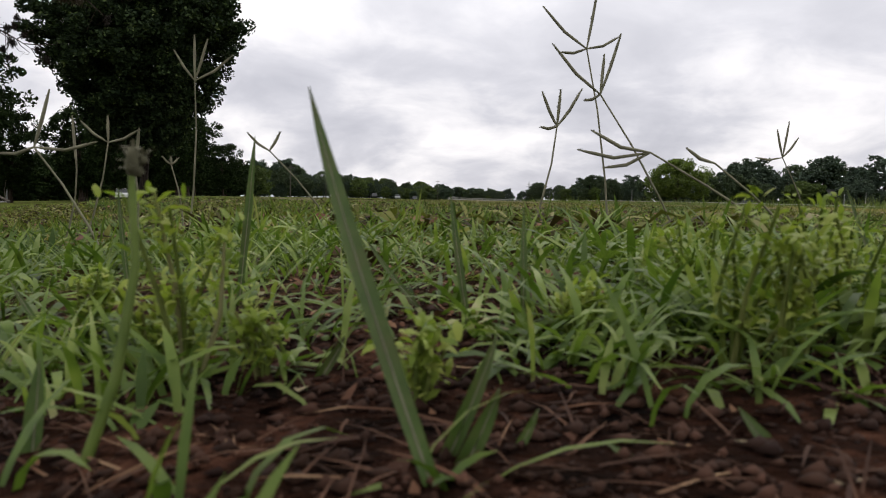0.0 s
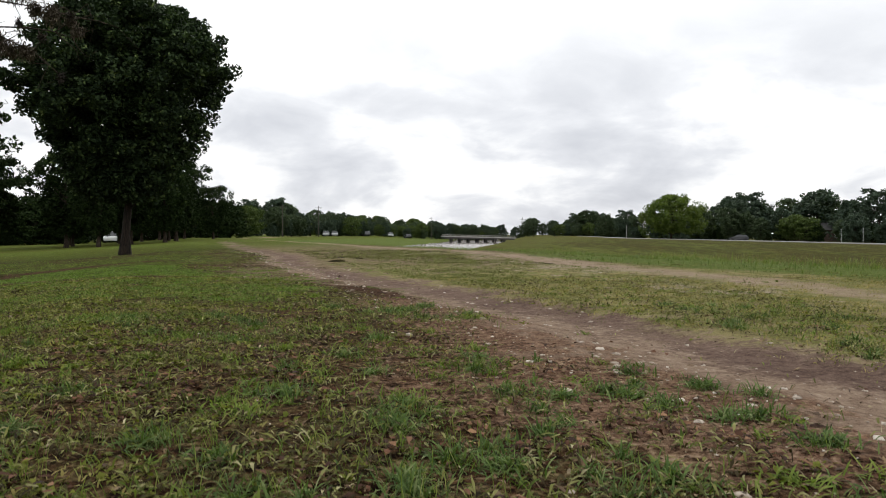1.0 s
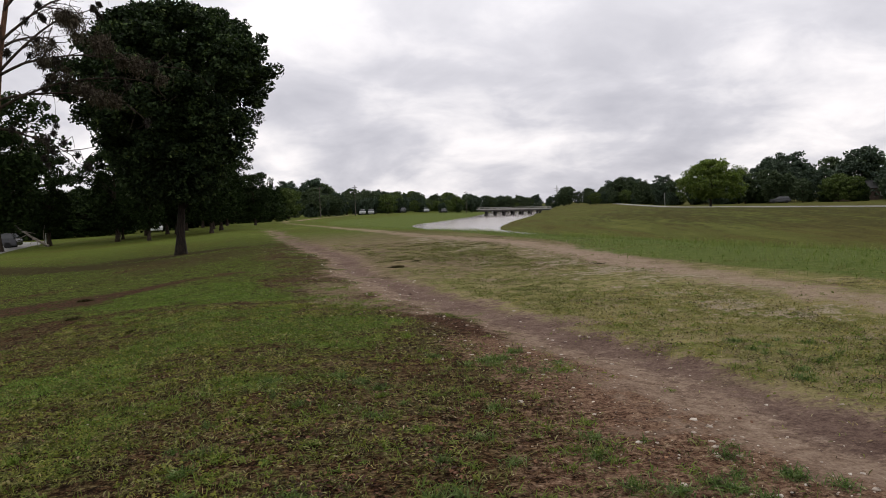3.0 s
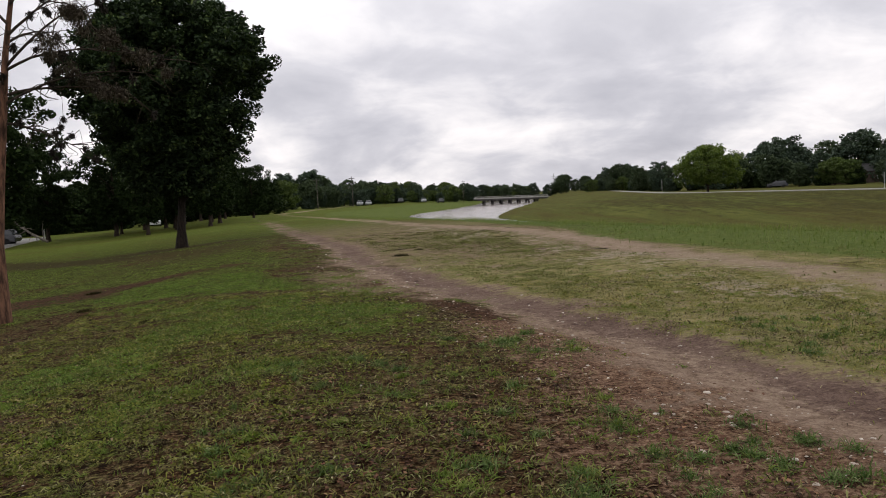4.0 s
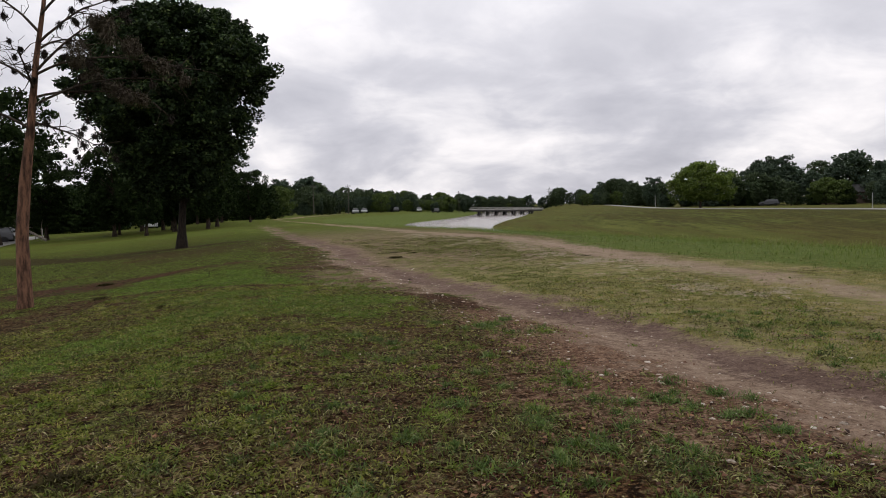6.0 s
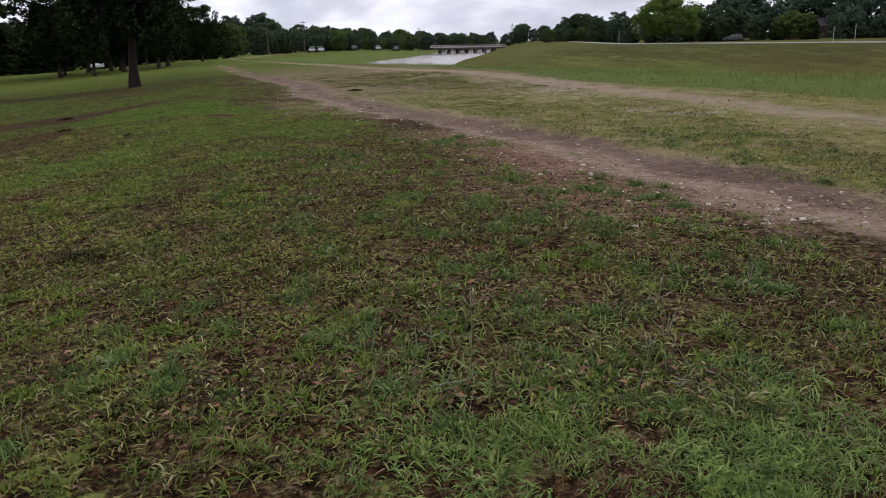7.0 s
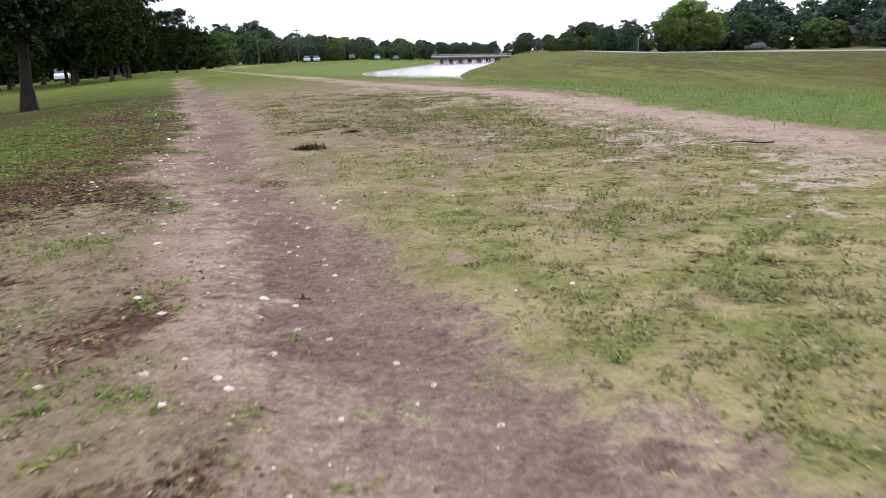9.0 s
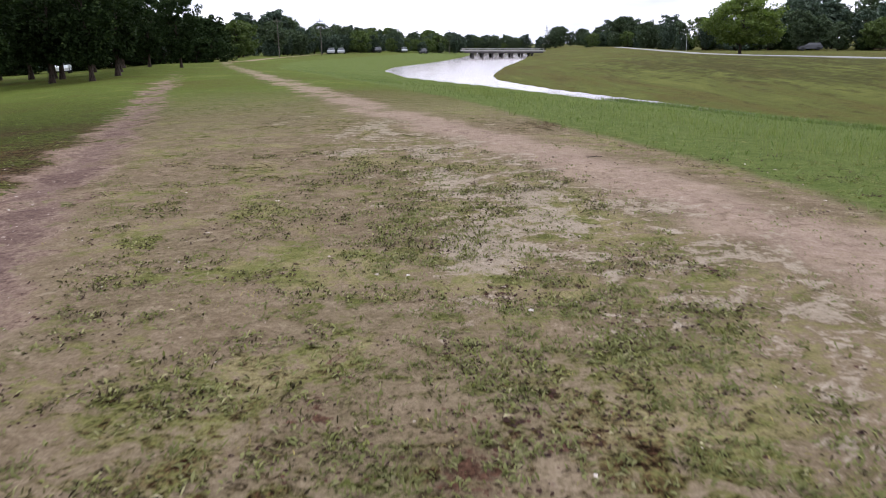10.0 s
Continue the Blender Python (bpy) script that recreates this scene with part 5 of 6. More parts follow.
# wood along the left, from the car park to the bridge
wood_row(62, (-64, 118), (10, 285), 3.0, 0.38, 1.02, (0, 1, 2, 5, 5, 7), "trees of the left wood")
wood_row(70, (-80, 140), (24, 335), 4, 0.72, 1.22, (0, 1, 2, 5, 7), "trees of the left wood")
wood_row(22, (-110, 120), (-40, 160), 4, 0.9, 1.1, (0, 2), "trees of the left wood")
# behind the bridge
wood_row(44, (-14, 325), (88, 345), 6, 0.60, 1.20, (0, 1, 2, 5, 7), "trees behind the bridge")
# far bank, from the bridge towards the near right
wood_row(46, (52, 262), (100, 92), 2.5, 0.40, 1.0, (1, 0, 2, 5, 7), "trees on the far bank")
wood_row(34, (62, 265), (122, 95), 3, 0.78, 1.16, (0, 1, 2, 7), "trees on the far bank")
wood_row(10, (100, 92), (120, 40), 3, 0.8, 1.05, (0, 1, 2, 5), "trees on the far bank")
# dark bushes added along the wood's foot to give it a dark base
for i in range(34):
    s = i / 33
    x, y = 56 + 40 * s + rnd.uniform(0.5, 4.5), 258 - 158 * s + rnd.uniform(-2, 2)
    plant(6, x, y, rnd.uniform(0.28, 0.5) * (1.0 if y > 140 else 0.8), rnd.uniform(0, 360), "bushy undergrowth of the far bank")
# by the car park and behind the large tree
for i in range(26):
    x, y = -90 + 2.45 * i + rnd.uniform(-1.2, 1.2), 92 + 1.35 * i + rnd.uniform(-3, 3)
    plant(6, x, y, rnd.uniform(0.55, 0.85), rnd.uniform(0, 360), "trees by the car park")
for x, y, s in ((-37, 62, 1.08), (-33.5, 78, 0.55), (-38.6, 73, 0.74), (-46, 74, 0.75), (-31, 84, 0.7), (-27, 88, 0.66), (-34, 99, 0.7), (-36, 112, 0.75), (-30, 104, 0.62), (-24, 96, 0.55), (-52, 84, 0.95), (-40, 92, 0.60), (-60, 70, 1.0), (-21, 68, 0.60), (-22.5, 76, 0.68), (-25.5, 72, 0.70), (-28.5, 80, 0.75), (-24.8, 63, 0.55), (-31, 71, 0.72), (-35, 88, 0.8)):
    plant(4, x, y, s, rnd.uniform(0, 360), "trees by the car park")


# ---- the dying conifer hung with moss balls ----
CHAINS = (((1.60, -0.1, 5.15), (1.78, -0.1, 4.98), (2.07, -0.1, 4.66), (2.50, -0.1, 4.37), (3.08, -0.1, 4.09)),
          ((1.50, 0.1, 4.12), (1.85, 0.1, 3.95), (2.33, 0.1, 3.71)),
          ((1.22, 0.0, 4.58), (1.28, 0.0, 4.22)))


def make_bare_tree():
    rng = np.random.default_rng(31)
    root = tagged(new("bare_tree"), "dying tree with peeling red bark and grey moss balls", "tree")
    stem = [((0, 0, -0.15), 0.17), ((0.02, 0, 0.15), 0.13), ((0.03, 0, 1.3), 0.108), ((0.12, 0.05, 2.3), 0.10), ((0.30, 0, 3.2), 0.072), ((0.47, 0, 4.4), 0.050), ((0.64, 0.05, 5.4), 0.036), ((0.78, 0, 6.6), 0.02)]
    v, f = tubes([stem], 10)
    mesh_part("trunk", mesh_from("trunk", v, f, MAT_BARK_RED, smooth=True), root)
    zs, xs = [p[0][2] for p in stem], [p[0][0] for p in stem]
    lines, tips, hair = [], [], []
    ends = [(4.2, (2.3, -0.1, 5.15)), (4.15, (2.8, -0.2, 4.25)), (3.75, (2.35, 0.2, 3.55)), (3.6, (3.1, -0.1, 3.95)), (3.3, (1.35, 0.3, 2.95)),
            (4.0, (-1.2, 0.3, 4.7)), (3.2, (-1.5, -0.4, 3.7)), (5.2, (1.9, 0.3, 6.2)), (4.9, (-1.1, 0.5, 5.9)), (3.9, (0.7, -1.0, 4.3)), (4.6, (0.9, 1.2, 4.9)), (4.7, (2.0, 0.5, 5.6))]
    for z, end in ends:
        o, e = np.array([np.interp(z, zs, xs), 0, z]), np.array(end)
        reach = np.linalg.norm(e - o)
        line, kink = [], np.zeros(3)
        for k in range(11):
            u = k / 10
            kink = kink + rng.normal(0, 0.030, 3)
            line.append((o + (e - o) * u + np.array([0, 0, 0.10 * reach * 4 * u * (1 - u)]) + kink * u, 0.026 * (1 - 0.8 * u)))
        lines.append(line)
        for k in range(2, 11):
            for _ in range(2):
                q = line[k][0]
                t1 = q + rng.normal(0, 0.17, 3) + (e - o) / reach * 0.16
                mid = (q + t1) / 2 + rng.normal(0, 0.05, 3)
                lines.append([(q, 0.009), (mid, 0.007), (t1, 0.004)])
                t2 = t1 + rng.normal(0, 0.12, 3) - np.array([0, 0, 0.06])
                lines.append([(t1, 0.004), ((t1 + t2) / 2 + rng.normal(0, 0.03, 3), 0.003), (t2, 0.002)])
                tips += [t1, t2, mid]
                if e[0] > 1.9 and k > 4:
                    hair += [t1, t2, mid]
    v, f = tubes(lines, 5)
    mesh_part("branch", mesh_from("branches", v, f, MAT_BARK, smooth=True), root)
    tips = np.array(tips)
    for c in tips[rng.choice(len(tips), 60, replace=False)]:
        n = 200
        r = rng.uniform(0.045, 0.11)
        x, y, z = (np.full(n, q) + rng.normal(0, r * 0.28, n) for q in c)
        v, f = blades(rng, x, y, z, rng.uniform(0.4, 0.9, n) * r, np.full(n, 0.016), rng.uniform(0, 3.1, n), 1.0, 0.6)
        mesh_part("moss_ball", mesh_from("moss_ball", v, f, MAT_BALL), root)
    for top, low in (((1.28, 0.1, 3.78), (1.27, 0.1, 3.33)),):
        v, f = tubes([[(top, 0.004), (low, 0.003)]], 5)
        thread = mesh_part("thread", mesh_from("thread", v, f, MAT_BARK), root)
        n = 200
        x, y, z = (np.full(n, q) + rng.normal(0, 0.016, n) for q in low)
        v, f = blades(rng, x, y, z, rng.uniform(0.5, 1.15, n) * 0.065, np.full(n, 0.013), rng.uniform(0, 3.1, n), 1.0, 0.6)
        mesh_part("moss_ball", mesh_from("moss_ball", v, f, MAT_BALL), thread)
    # drooping chains of withered foliage along three limbs
    for chain in CHAINS:
        at = np.array(chain)
        k = np.linspace(0, len(at) - 1, 7 * (len(at) - 1))
        mid = np.stack([np.interp(k, np.arange(len(at)), at[:, q]) for q in range(3)], 1)
        mid = (mid + rng.normal(0, 0.065, mid.shape) - np.array([0, 0, 0.05]))[rng.uniform(0, 1, len(mid)) < 0.8]
        lines = [[(at[0] - np.array([0.3, 0, -0.05]), 0.012)] + [(p, 0.009) for p in at]]
        v, f = tubes(lines, 5)
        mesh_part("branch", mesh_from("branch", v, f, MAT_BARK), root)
        hair = np.repeat(mid, 420, axis=0)
        hair = hair + rng.normal(0, 1, hair.shape) * np.array([0.055, 0.050, 0.048]) * np.repeat(rng.uniform(0.45, 1.5, (len(mid), 1)), 420, axis=0)
        n = len(hair)
        v, f = blades(rng, hair[:, 0], hair[:, 1], hair[:, 2], rng.uniform(0.035, 0.085, n), rng.uniform(0.010, 0.020, n), rng.uniform(1.0, 2.9, n), 1.0, 0.6)
        mesh_part("withered_foliage", mesh_from("withered_foliage", v, f, MAT_MOSS), root, "withered grey-brown drooping foliage")
    root.matrix_basis = pose(-7.39, 12.3, ground_at(-7.39, 12.3))
    return root


make_bare_tree()


# ---- the bridge ----
def make_bridge():
    """Built about its middle, then set over the creek with a slight fall."""
    root = tagged(new("bridge"), "low grey concrete road bridge on dark piers over the creek", "bridge")
    bm = bmesh.new()
    box(bm, (-11.6, 0, -0.35), (11.6, 8.5, 0), 0.04)
    part("deck", bm, MAT_CONCRETE, root)
    bm = bmesh.new()
    box(bm, (-11.0, -0.02, -0.80), (11.0, 0.5, -0.352), 0.03)
    part("beam", bm, MAT_PIER, root)
    for yy in (0.1, 8.2):
        bm = bmesh.new()
        box(bm, (-11.3, yy, 0.30), (11.3, yy + 0.18, 0.42), 0.02)
        rail = part("railing", bm, MAT_CONCRETE, root)
        for i in range(12):
            bm = bmesh.new()
            box(bm, (-11.1 + 2.0 * i, yy + 0.03, 0), (-10.9 + 2.0 * i, yy + 0.15, 0.30))
            part("post", bm, MAT_CONCRETE, rail)
    for i in range(7):
        x = -8.6 + 2.75 * i
        for yy in (0.8, 7.2):
            bm = bmesh.new()
            bmesh.ops.create_cone(bm, cap_ends=True, segments=12, radius1=0.36, radius2=0.32, depth=3.0, matrix=Matrix.Translation((x, yy, -2.3)))
            part("pier", bm, MAT_PIER, root)
        bm = bmesh.new()
        box(bm, (x - 0.40, 0.2, -1.08), (x + 0.40, 8.2, -0.802), 0.03)
        part("pier_cap", bm, MAT_PIER, root)
    root.matrix_basis = pose(23.0, 230, -0.02, 0, 1.2, 0)
    return root


make_bridge()


# ---- vehicles ----
def make_car(name, label, paint, tall):
    root = tagged(new(name), label, "car")
    bm = bmesh.new()
    side = [(-2.2, 0.32), (-2.25, 0.75), (-2.1, 0.98), (-1.0, 1.02), (1.1, 0.98), (2.0, 0.86), (2.2, 0.62), (2.2, 0.32)]
    rows = [[bm.verts.new((yy * (0.96 if z > 0.9 else 1.0), x, z)) for x, z in side] for yy in (-0.88, 0.88)]
    bm.faces.new(rows[0])
    bm.faces.new(rows[1][::-1])
    for i in range(len(side)):
        j = (i + 1) % len(side)
        bm.faces.new((rows[0][j], rows[0][i], rows[1][i], rows[1][j]))
    bmesh.ops.recalc_face_normals(bm, faces=bm.faces)
    bmesh.ops.bevel(bm, geom=list(bm.edges), offset=0.06, segments=2, affect="EDGES")
    body = part("body", bm, paint, root)
    bm = bmesh.new()
    cab = [(-2.0, 0.98), (-1.75, tall), (0.3, tall), (1.15, 0.98)]
    rows = [[bm.verts.new((yy * (0.84 if z > 1.1 else 0.98), x, z)) for x, z in cab] for yy in (-0.82, 0.82)]
    bm.faces.new(rows[0])
    bm.faces.new(rows[1][::-1])
    for i in range(4):
        j = (i + 1) % 4
        bm.faces.new((rows[0][j], rows[0][i], rows[1][i], rows[1][j]))
    bmesh.ops.recalc_face_normals(bm, faces=bm.faces)
    bmesh.ops.bevel(bm, geom=list(bm.edges), offset=0.05, segments=2, affect="EDGES")
    part("cabin", bm, MAT_GLASS, root)
    bm = bmesh.new()
    box(bm, (-0.70, -1.7, tall - 0.02), (0.70, 0.28, tall + 0.03), 0.02)
    part("roof", bm, paint, root)
    for x in (-0.80, 0.80):
        for yy in (-1.38, 1.38):
            bm = bmesh.new()
            bmesh.ops.create_cone(bm, cap_ends=True, segments=18, radius1=0.33, radius2=0.33, depth=0.22, matrix=Matrix.Translation((x, yy, 0.33)) @ Euler((0, radians(90), 0)).to_matrix().to_4x4())
            part("wheel", bm, MAT_TYRE, root)
    return root


white_car = make_car("car", "white car parked at the wood edge", MAT_WHITE, 1.62)
white_car.matrix_basis = pose(-41.5, 108, ground_at(-41.5, 108), 0, 0, 20)
dark_car = make_car("car", "dark car parked in shade", MAT_DARKCAR, 1.5)
dark_car.matrix_basis = pose(-44.5, 74, ground_at(-44.5, 74), 0, 0, 100)
copy_thing(white_car, pose(-43.2, 128, ground_at(-43.2, 128), 0, 0, 15))
silver_car = make_car("car", "silver car on the road before the wood", MAT_SILVER, 1.45)
silver_car.matrix_basis = pose(-21.7, 205, ground_at(-21.7, 205), 0, 0, 5)
for car, x, y, turn in ((silver_car, -19.6, 207, 8), (dark_car, -11.8, 226, 12), (silver_car, -5.2, 240, 15), (dark_car, 0.6, 242, 10)):
    copy_thing(car, pose(x, y, ground_at(x, y), 0, 0, turn))
# a pale car under trees; its deep shade is put into the dark paint
copy_thing(dark_car, pose(77.0, 168, ground_at(77.0, 168), 0, 0, 70))


# ---- car park, road on the far bank, posts and other far things ----
def sheet(name, label, grid, mat, lift):
    """A thin paved surface that follows the ground; grid: rows of (x, y)."""
    g = np.array(grid, float)
    n, m = g.shape[:2]
    z = lie(g[..., 0], g[..., 1], False) + lift
    top = np.concatenate([g, z[..., None]], 2).reshape(-1, 3)
    vs = np.concatenate([top, top - np.array([0, 0, 0.25])])
    fs = []
    for i in range(n - 1):
        for j in range(m - 1):
            a = i * m + j
            fs.append((a, a + 1, a + m + 1, a + m))
            b = a + n * m
            fs.append((b, b + m, b + m + 1, b + 1))
    rim = [(i, 0) for i in range(n)] + [(n - 1, j) for j in range(1, m)] + [(i, m - 1) for i in range(n - 2, -1, -1)] + [(0, j) for j in range(m - 2, 0, -1)]
    ids = [i * m + j for i, j in rim]
    for a, b in zip(ids, ids[1:] + ids[:1]):
        fs.append((a, b, b + n * m, a + n * m))
    return tagged(new(name, mesh_from(name, vs, np.array(fs), mat)), label, name, kind="structure")


u = np.linspace(0, 1, 10)
sheet("pavement", "pale asphalt of a small car park", [[(-34.5 - 15.5 * a - 50 * b, 57 + 38 * a + 8 * b * a) for b in u] for a in u], MAT_ASPHALT, 0.07)
road_y = np.linspace(40, 225, 60)
road_x = np.interp(road_y, FAR_Y, FAR_X)
sheet("road", "narrow pale road along the crest of the far bank", [[(x + d, y) for d in (23.6, 24.3, 25.0)] for x, y in zip(road_x, road_y)], MAT_ASPHALT, 0.05)


def make_pole(name, label, x, y, height, radius, mat, arm=0.0):
    ob = tagged(new(name), label, "pole")
    z = ground_at(x, y)
    v, f = tubes([[((0, 0, -0.3), radius), ((0.01, 0, height * 0.5), radius * 0.85), ((0, 0, height), radius * 0.65)]], 10)
    mesh_part("shaft", mesh_from("shaft", v, f, mat, smooth=True), ob)
    if arm:
        bm = bmesh.new()
        box(bm, (-arm, -0.06, height - 0.55), (arm, 0.06, height - 0.42), 0.01)
        part("crossarm", bm, mat, ob)
    ob.matrix_basis = pose(x, y, z)
    return ob


lamp_post = make_pole("lamp_post", "slim pale metal lamp post beside the car park", -42.7, 80, 7.9, 0.065, MAT_POLE)
v, f = tubes([[((0, 0, 7.75), 0.035), ((-0.5, 0, 7.95), 0.032), ((-1.1, 0, 7.98), 0.03)]], 8)
mesh_part("arm", mesh_from("arm", v, f, MAT_POLE, smooth=True), lamp_post)
bm = bmesh.new()
box(bm, (-1.75, -0.16, 7.88), (-1.05, 0.16, 8.02), 0.05)
part("lamp_head", bm, MAT_POLE, lamp_post)
make_pole("utility_pole", "grey timber utility pole before the wood", -26.5, 163, 7.0, 0.09, MAT_WOODDARK, 0.7)
make_pole("utility_pole", "grey timber utility pole before the wood", -20.5, 178, 7.4, 0.09, MAT_WOODDARK, 0.7)
make_pole("utility_pole", "grey timber utility pole near the bridge", 9.0, 262, 8.0, 0.09, MAT_WOODDARK, 0.7)
make_pole("post", "short pale post by the road", 41.5, 137, 2.3, 0.05, MAT_POLE)
make_pole("post", "short pale post by the road", 55.0, 91, 2.3, 0.04, MAT_POLE)
make_pole("post", "short pale post by the road", 57.2, 90, 2.5, 0.04, MAT_POLE)


def make_pylon(x, y, height):
    ob = tagged(new("pylon"), "distant steel lattice power pylon", "pylon")
    w = height * 0.10
    for sx in (-1, 1):
        for sy in (-1, 1):
            v, f = tubes([[((sx * w, sy * w, 0), 0.10), ((sx * w * 0.4, sy * w * 0.4, height * 0.6), 0.08), ((sx * 0.1, sy * 0.1, height), 0.05)]], 6)
            mesh_part("leg", mesh_from("leg", v, f, MAT_POLE), ob)
    for k in range(7):
        z0, z1 = height * k / 7.5, height * (k + 1) / 7.5
        a0, a1 = np.interp(z0, [0, height * 0.6, height], [w, w * 0.4, 0.1]), np.interp(z1, [0, height * 0.6, height], [w, w * 0.4, 0.1])
        v, f = tubes([[((-a0, -a0, z0), 0.04), ((a1, -a1, z1), 0.04)], [((a0, -a0, z0), 0.04), ((-a1, -a1, z1), 0.04)]], 5)
        mesh_part("brace", mesh_from("brace", v, f, MAT_POLE), ob)
    for z in (0.72, 0.84):
        bm = bmesh.new()
        box(bm, (-height * 0.14, -0.06, height * z), (height * 0.14, 0.06, height * z + 0.15))
        part("crossarm", bm, MAT_POLE, ob)
    ob.matrix_basis = pose(x, y, ground_at(x, y))


make_pylon(66, 420, 11.0)


def make_house(x, y, turn, w, d):
    ob = tagged(new("house"), "low brick house with a dark roof behind the trees", "house")
    bm = bmesh.new()
    box(bm, (-w / 2, -d / 2, -0.4), (w / 2, d / 2, 2.6))
    part("wall", bm, MAT_BRICK, ob)
    bm = bmesh.new()
    vs = [bm.verts.new(p) for p in ((-w / 2 - 0.5, -d / 2 - 0.5, 2.602), (w / 2 + 0.5, -d / 2 - 0.5, 2.602), (w / 2 + 0.5, d / 2 + 0.5, 2.602), (-w / 2 - 0.5, d / 2 + 0.5, 2.602), (-w / 2 + 1.5, 0, 4.3), (w / 2 - 1.5, 0, 4.3))]
    for f in ((0, 1, 5, 4), (1, 2, 5), (2, 3, 4, 5), (3, 0, 4), (3, 2, 1, 0)):
        bm.faces.new([vs[i] for i in f])
    part("roof", bm, MAT_ROOF, ob)
    for i in range(3):
        x0 = -w / 2 + 1.4 + i * (w - 3.4) / 2
        bm = bmesh.new()
        box(bm, (x0, -d / 2 - 0.05, 0.8), (x0 + 1.2, -d / 2 - 0.004, 1.9), 0.01)
        win = part("window", bm, MAT_WHITE, ob)
        bm = bmesh.new()
        box(bm, (x0 + 0.08, -d / 2 - 0.07, 0.88), (x0 + 1.12, -d / 2 - 0.052, 1.82))
        part("pane", bm, MAT_GLASS, win)
    ob.matrix_basis = pose(x, y, ground_at(x, y), 0, 0, turn)


make_house(93, 166, -25, 13, 8)


def make_fallen_branch():
    r = np.random.default_rng(77)
    ob = tagged(new("fallen_branch"), "fallen pale tree limb at the car park edge", "branch")
    lines = [[((0, 0, 0.12), 0.13), ((-1.6, 0.6, 0.8), 0.10), ((-3.2, 1.2, 1.7), 0.06), ((-4.2, 1.6, 2.6), 0.03)]]
    for i in range(14):
        o = np.array([-0.4 - 0.27 * i, 0.1 + 0.1 * i, 0.3 + 0.14 * i])
        e = o + r.normal(0, 0.7, 3) + np.array([0, 0, -0.1])
        e[2] = max(e[2], 0.05)
        lines.append([(o, 0.04), ((o + e) / 2 + r.normal(0, 0.1, 3), 0.03), (e, 0.012)])
    v, f = tubes(lines[:1], 8)
    mesh_part("limb", mesh_from("limb", v, f, MAT_WOODPOLE, smooth=True), ob)
    v, f = tubes(lines[1:], 6)
    mesh_part("twig", mesh_from("twigs", v, f, MAT_WOODPOLE, smooth=True), ob)
    ob.matrix_basis = pose(-36.3, 68.5, ground_at(-36.3, 68.5))


make_fallen_branch()


# ---- grasses round the take-off spot ----
def seed_stalk(root, node, spikes, stem_mat=None):
    """A thin stalk that ends in finger-like seed spikes."""
    ob = tagged(new("grass_stalk"), "thin grass stalk with finger-like seed spikes", "grass", group="seeding grass stalks")
    z0 = ground_at(*root) - 0.01
    o, n = np.array([*root, z0]), np.array(node)
    bow = np.array([0.006, 0.0, 0.0])
    v, f = tubes([[(o, 0.0018), (o * 0.65 + n * 0.35 + bow, 0.0016), (o * 0.3 + n * 0.7 + bow, 0.0013), (n, 0.0011)]], 6)
    mesh_part("stem", mesh_from("stem", v, f, stem_mat or MAT_SEED, smooth=True), ob)
    for i, (dx, dz) in enumerate(spikes):
        e = n + np.array([dx, 0.004 * (i - 1), dz])
        m = (n + e) / 2 + np.array([0, 0, -0.08 * abs(dx) - 0.001])
        v, f = tubes([[(n, 0.0011), (n * 0.5 + m * 0.5, 0.0020), (m, 0.0023), (m * 0.4 + e * 0.6, 0.0020), (e, 0.0008)]], 6)
        rng2 = np.random.default_rng(i + 3)
        k = 34
        u = rng2.uniform(0.08, 0.98, k)[:, None]
        at = (1 - u) ** 2 * n + 2 * u * (1 - u) * (2 * m - 0.5 * n - 0.5 * e) + u * u * e
        bv, bf = blades(rng2, at[:, 0], at[:, 1], at[:, 2], rng2.uniform(0.0028, 0.0055, k), np.full(k, 0.0016), rng2.uniform(0.2, 1.5, k))
        v, f = joined([(v, f), (bv, bf)])
        mesh_part("spike", mesh_from("spike", v, f, MAT_SEED), ob)
    return ob


seed_stalk((0.95, 0.482), (0.904, 0.468, 0.298), [(-0.068, 0.06), (0.014, 0.086), (0.05, 0.02), (-0.038, -0.004)])
seed_stalk((1.024, 0.358), (0.9, 0.362, 0.216), [(-0.068, 0.066), (0.026, 0.082), (-0.022, -0.008), (0.006, 0.056)])
seed_stalk((0.802, 0.368), (0.842, 0.362, 0.172), [(-0.022, 0.046), (0.004, 0.05), (0.034, 0.052), (-0.022, -0.0)])
seed_stalk((1.13, 0.214), (0.918, 0.196, 0.128), [(-0.07, 0.024), (-0.084, 0.002), (-0.054, -0.018)])
seed_stalk((0.278, 0.588), (0.292, 0.59, 0.258), [(-0.032, 0.048), (-0.0, 0.074), (0.02, 0.068), (0.06, 0.044)])
seed_stalk((0.1, 0.596), (0.152, 0.59, 0.156), [(-0.042, 0.034), (-0.0, 0.044), (0.048, 0.022)])
seed_stalk((0.24, 0.694), (0.222, 0.684, 0.126), [(-0.014, 0.014), (-0.0, 0.014), (0.012, 0.012)])
seed_stalk((1.532, 0.94), (1.446, 0.94, 0.172), [(-0.016, 0.06), (0.012, 0.078), (0.036, 0.044), (-0.056, -0.0)])
seed_stalk((0.274, 0.29), (0.186, 0.286, 0.128), [(0.022, 0.07), (-0.044, -0.008), (0.074, 0.008)])
seed_stalk((0.544, 0.48), (0.434, 0.476, 0.14), [(-0.032, 0.026), (0.016, 0.028)])
seed_stalk((0.066, 0.602), (0.102, 0.588, 0.112), [(-0.004, 0.086)])
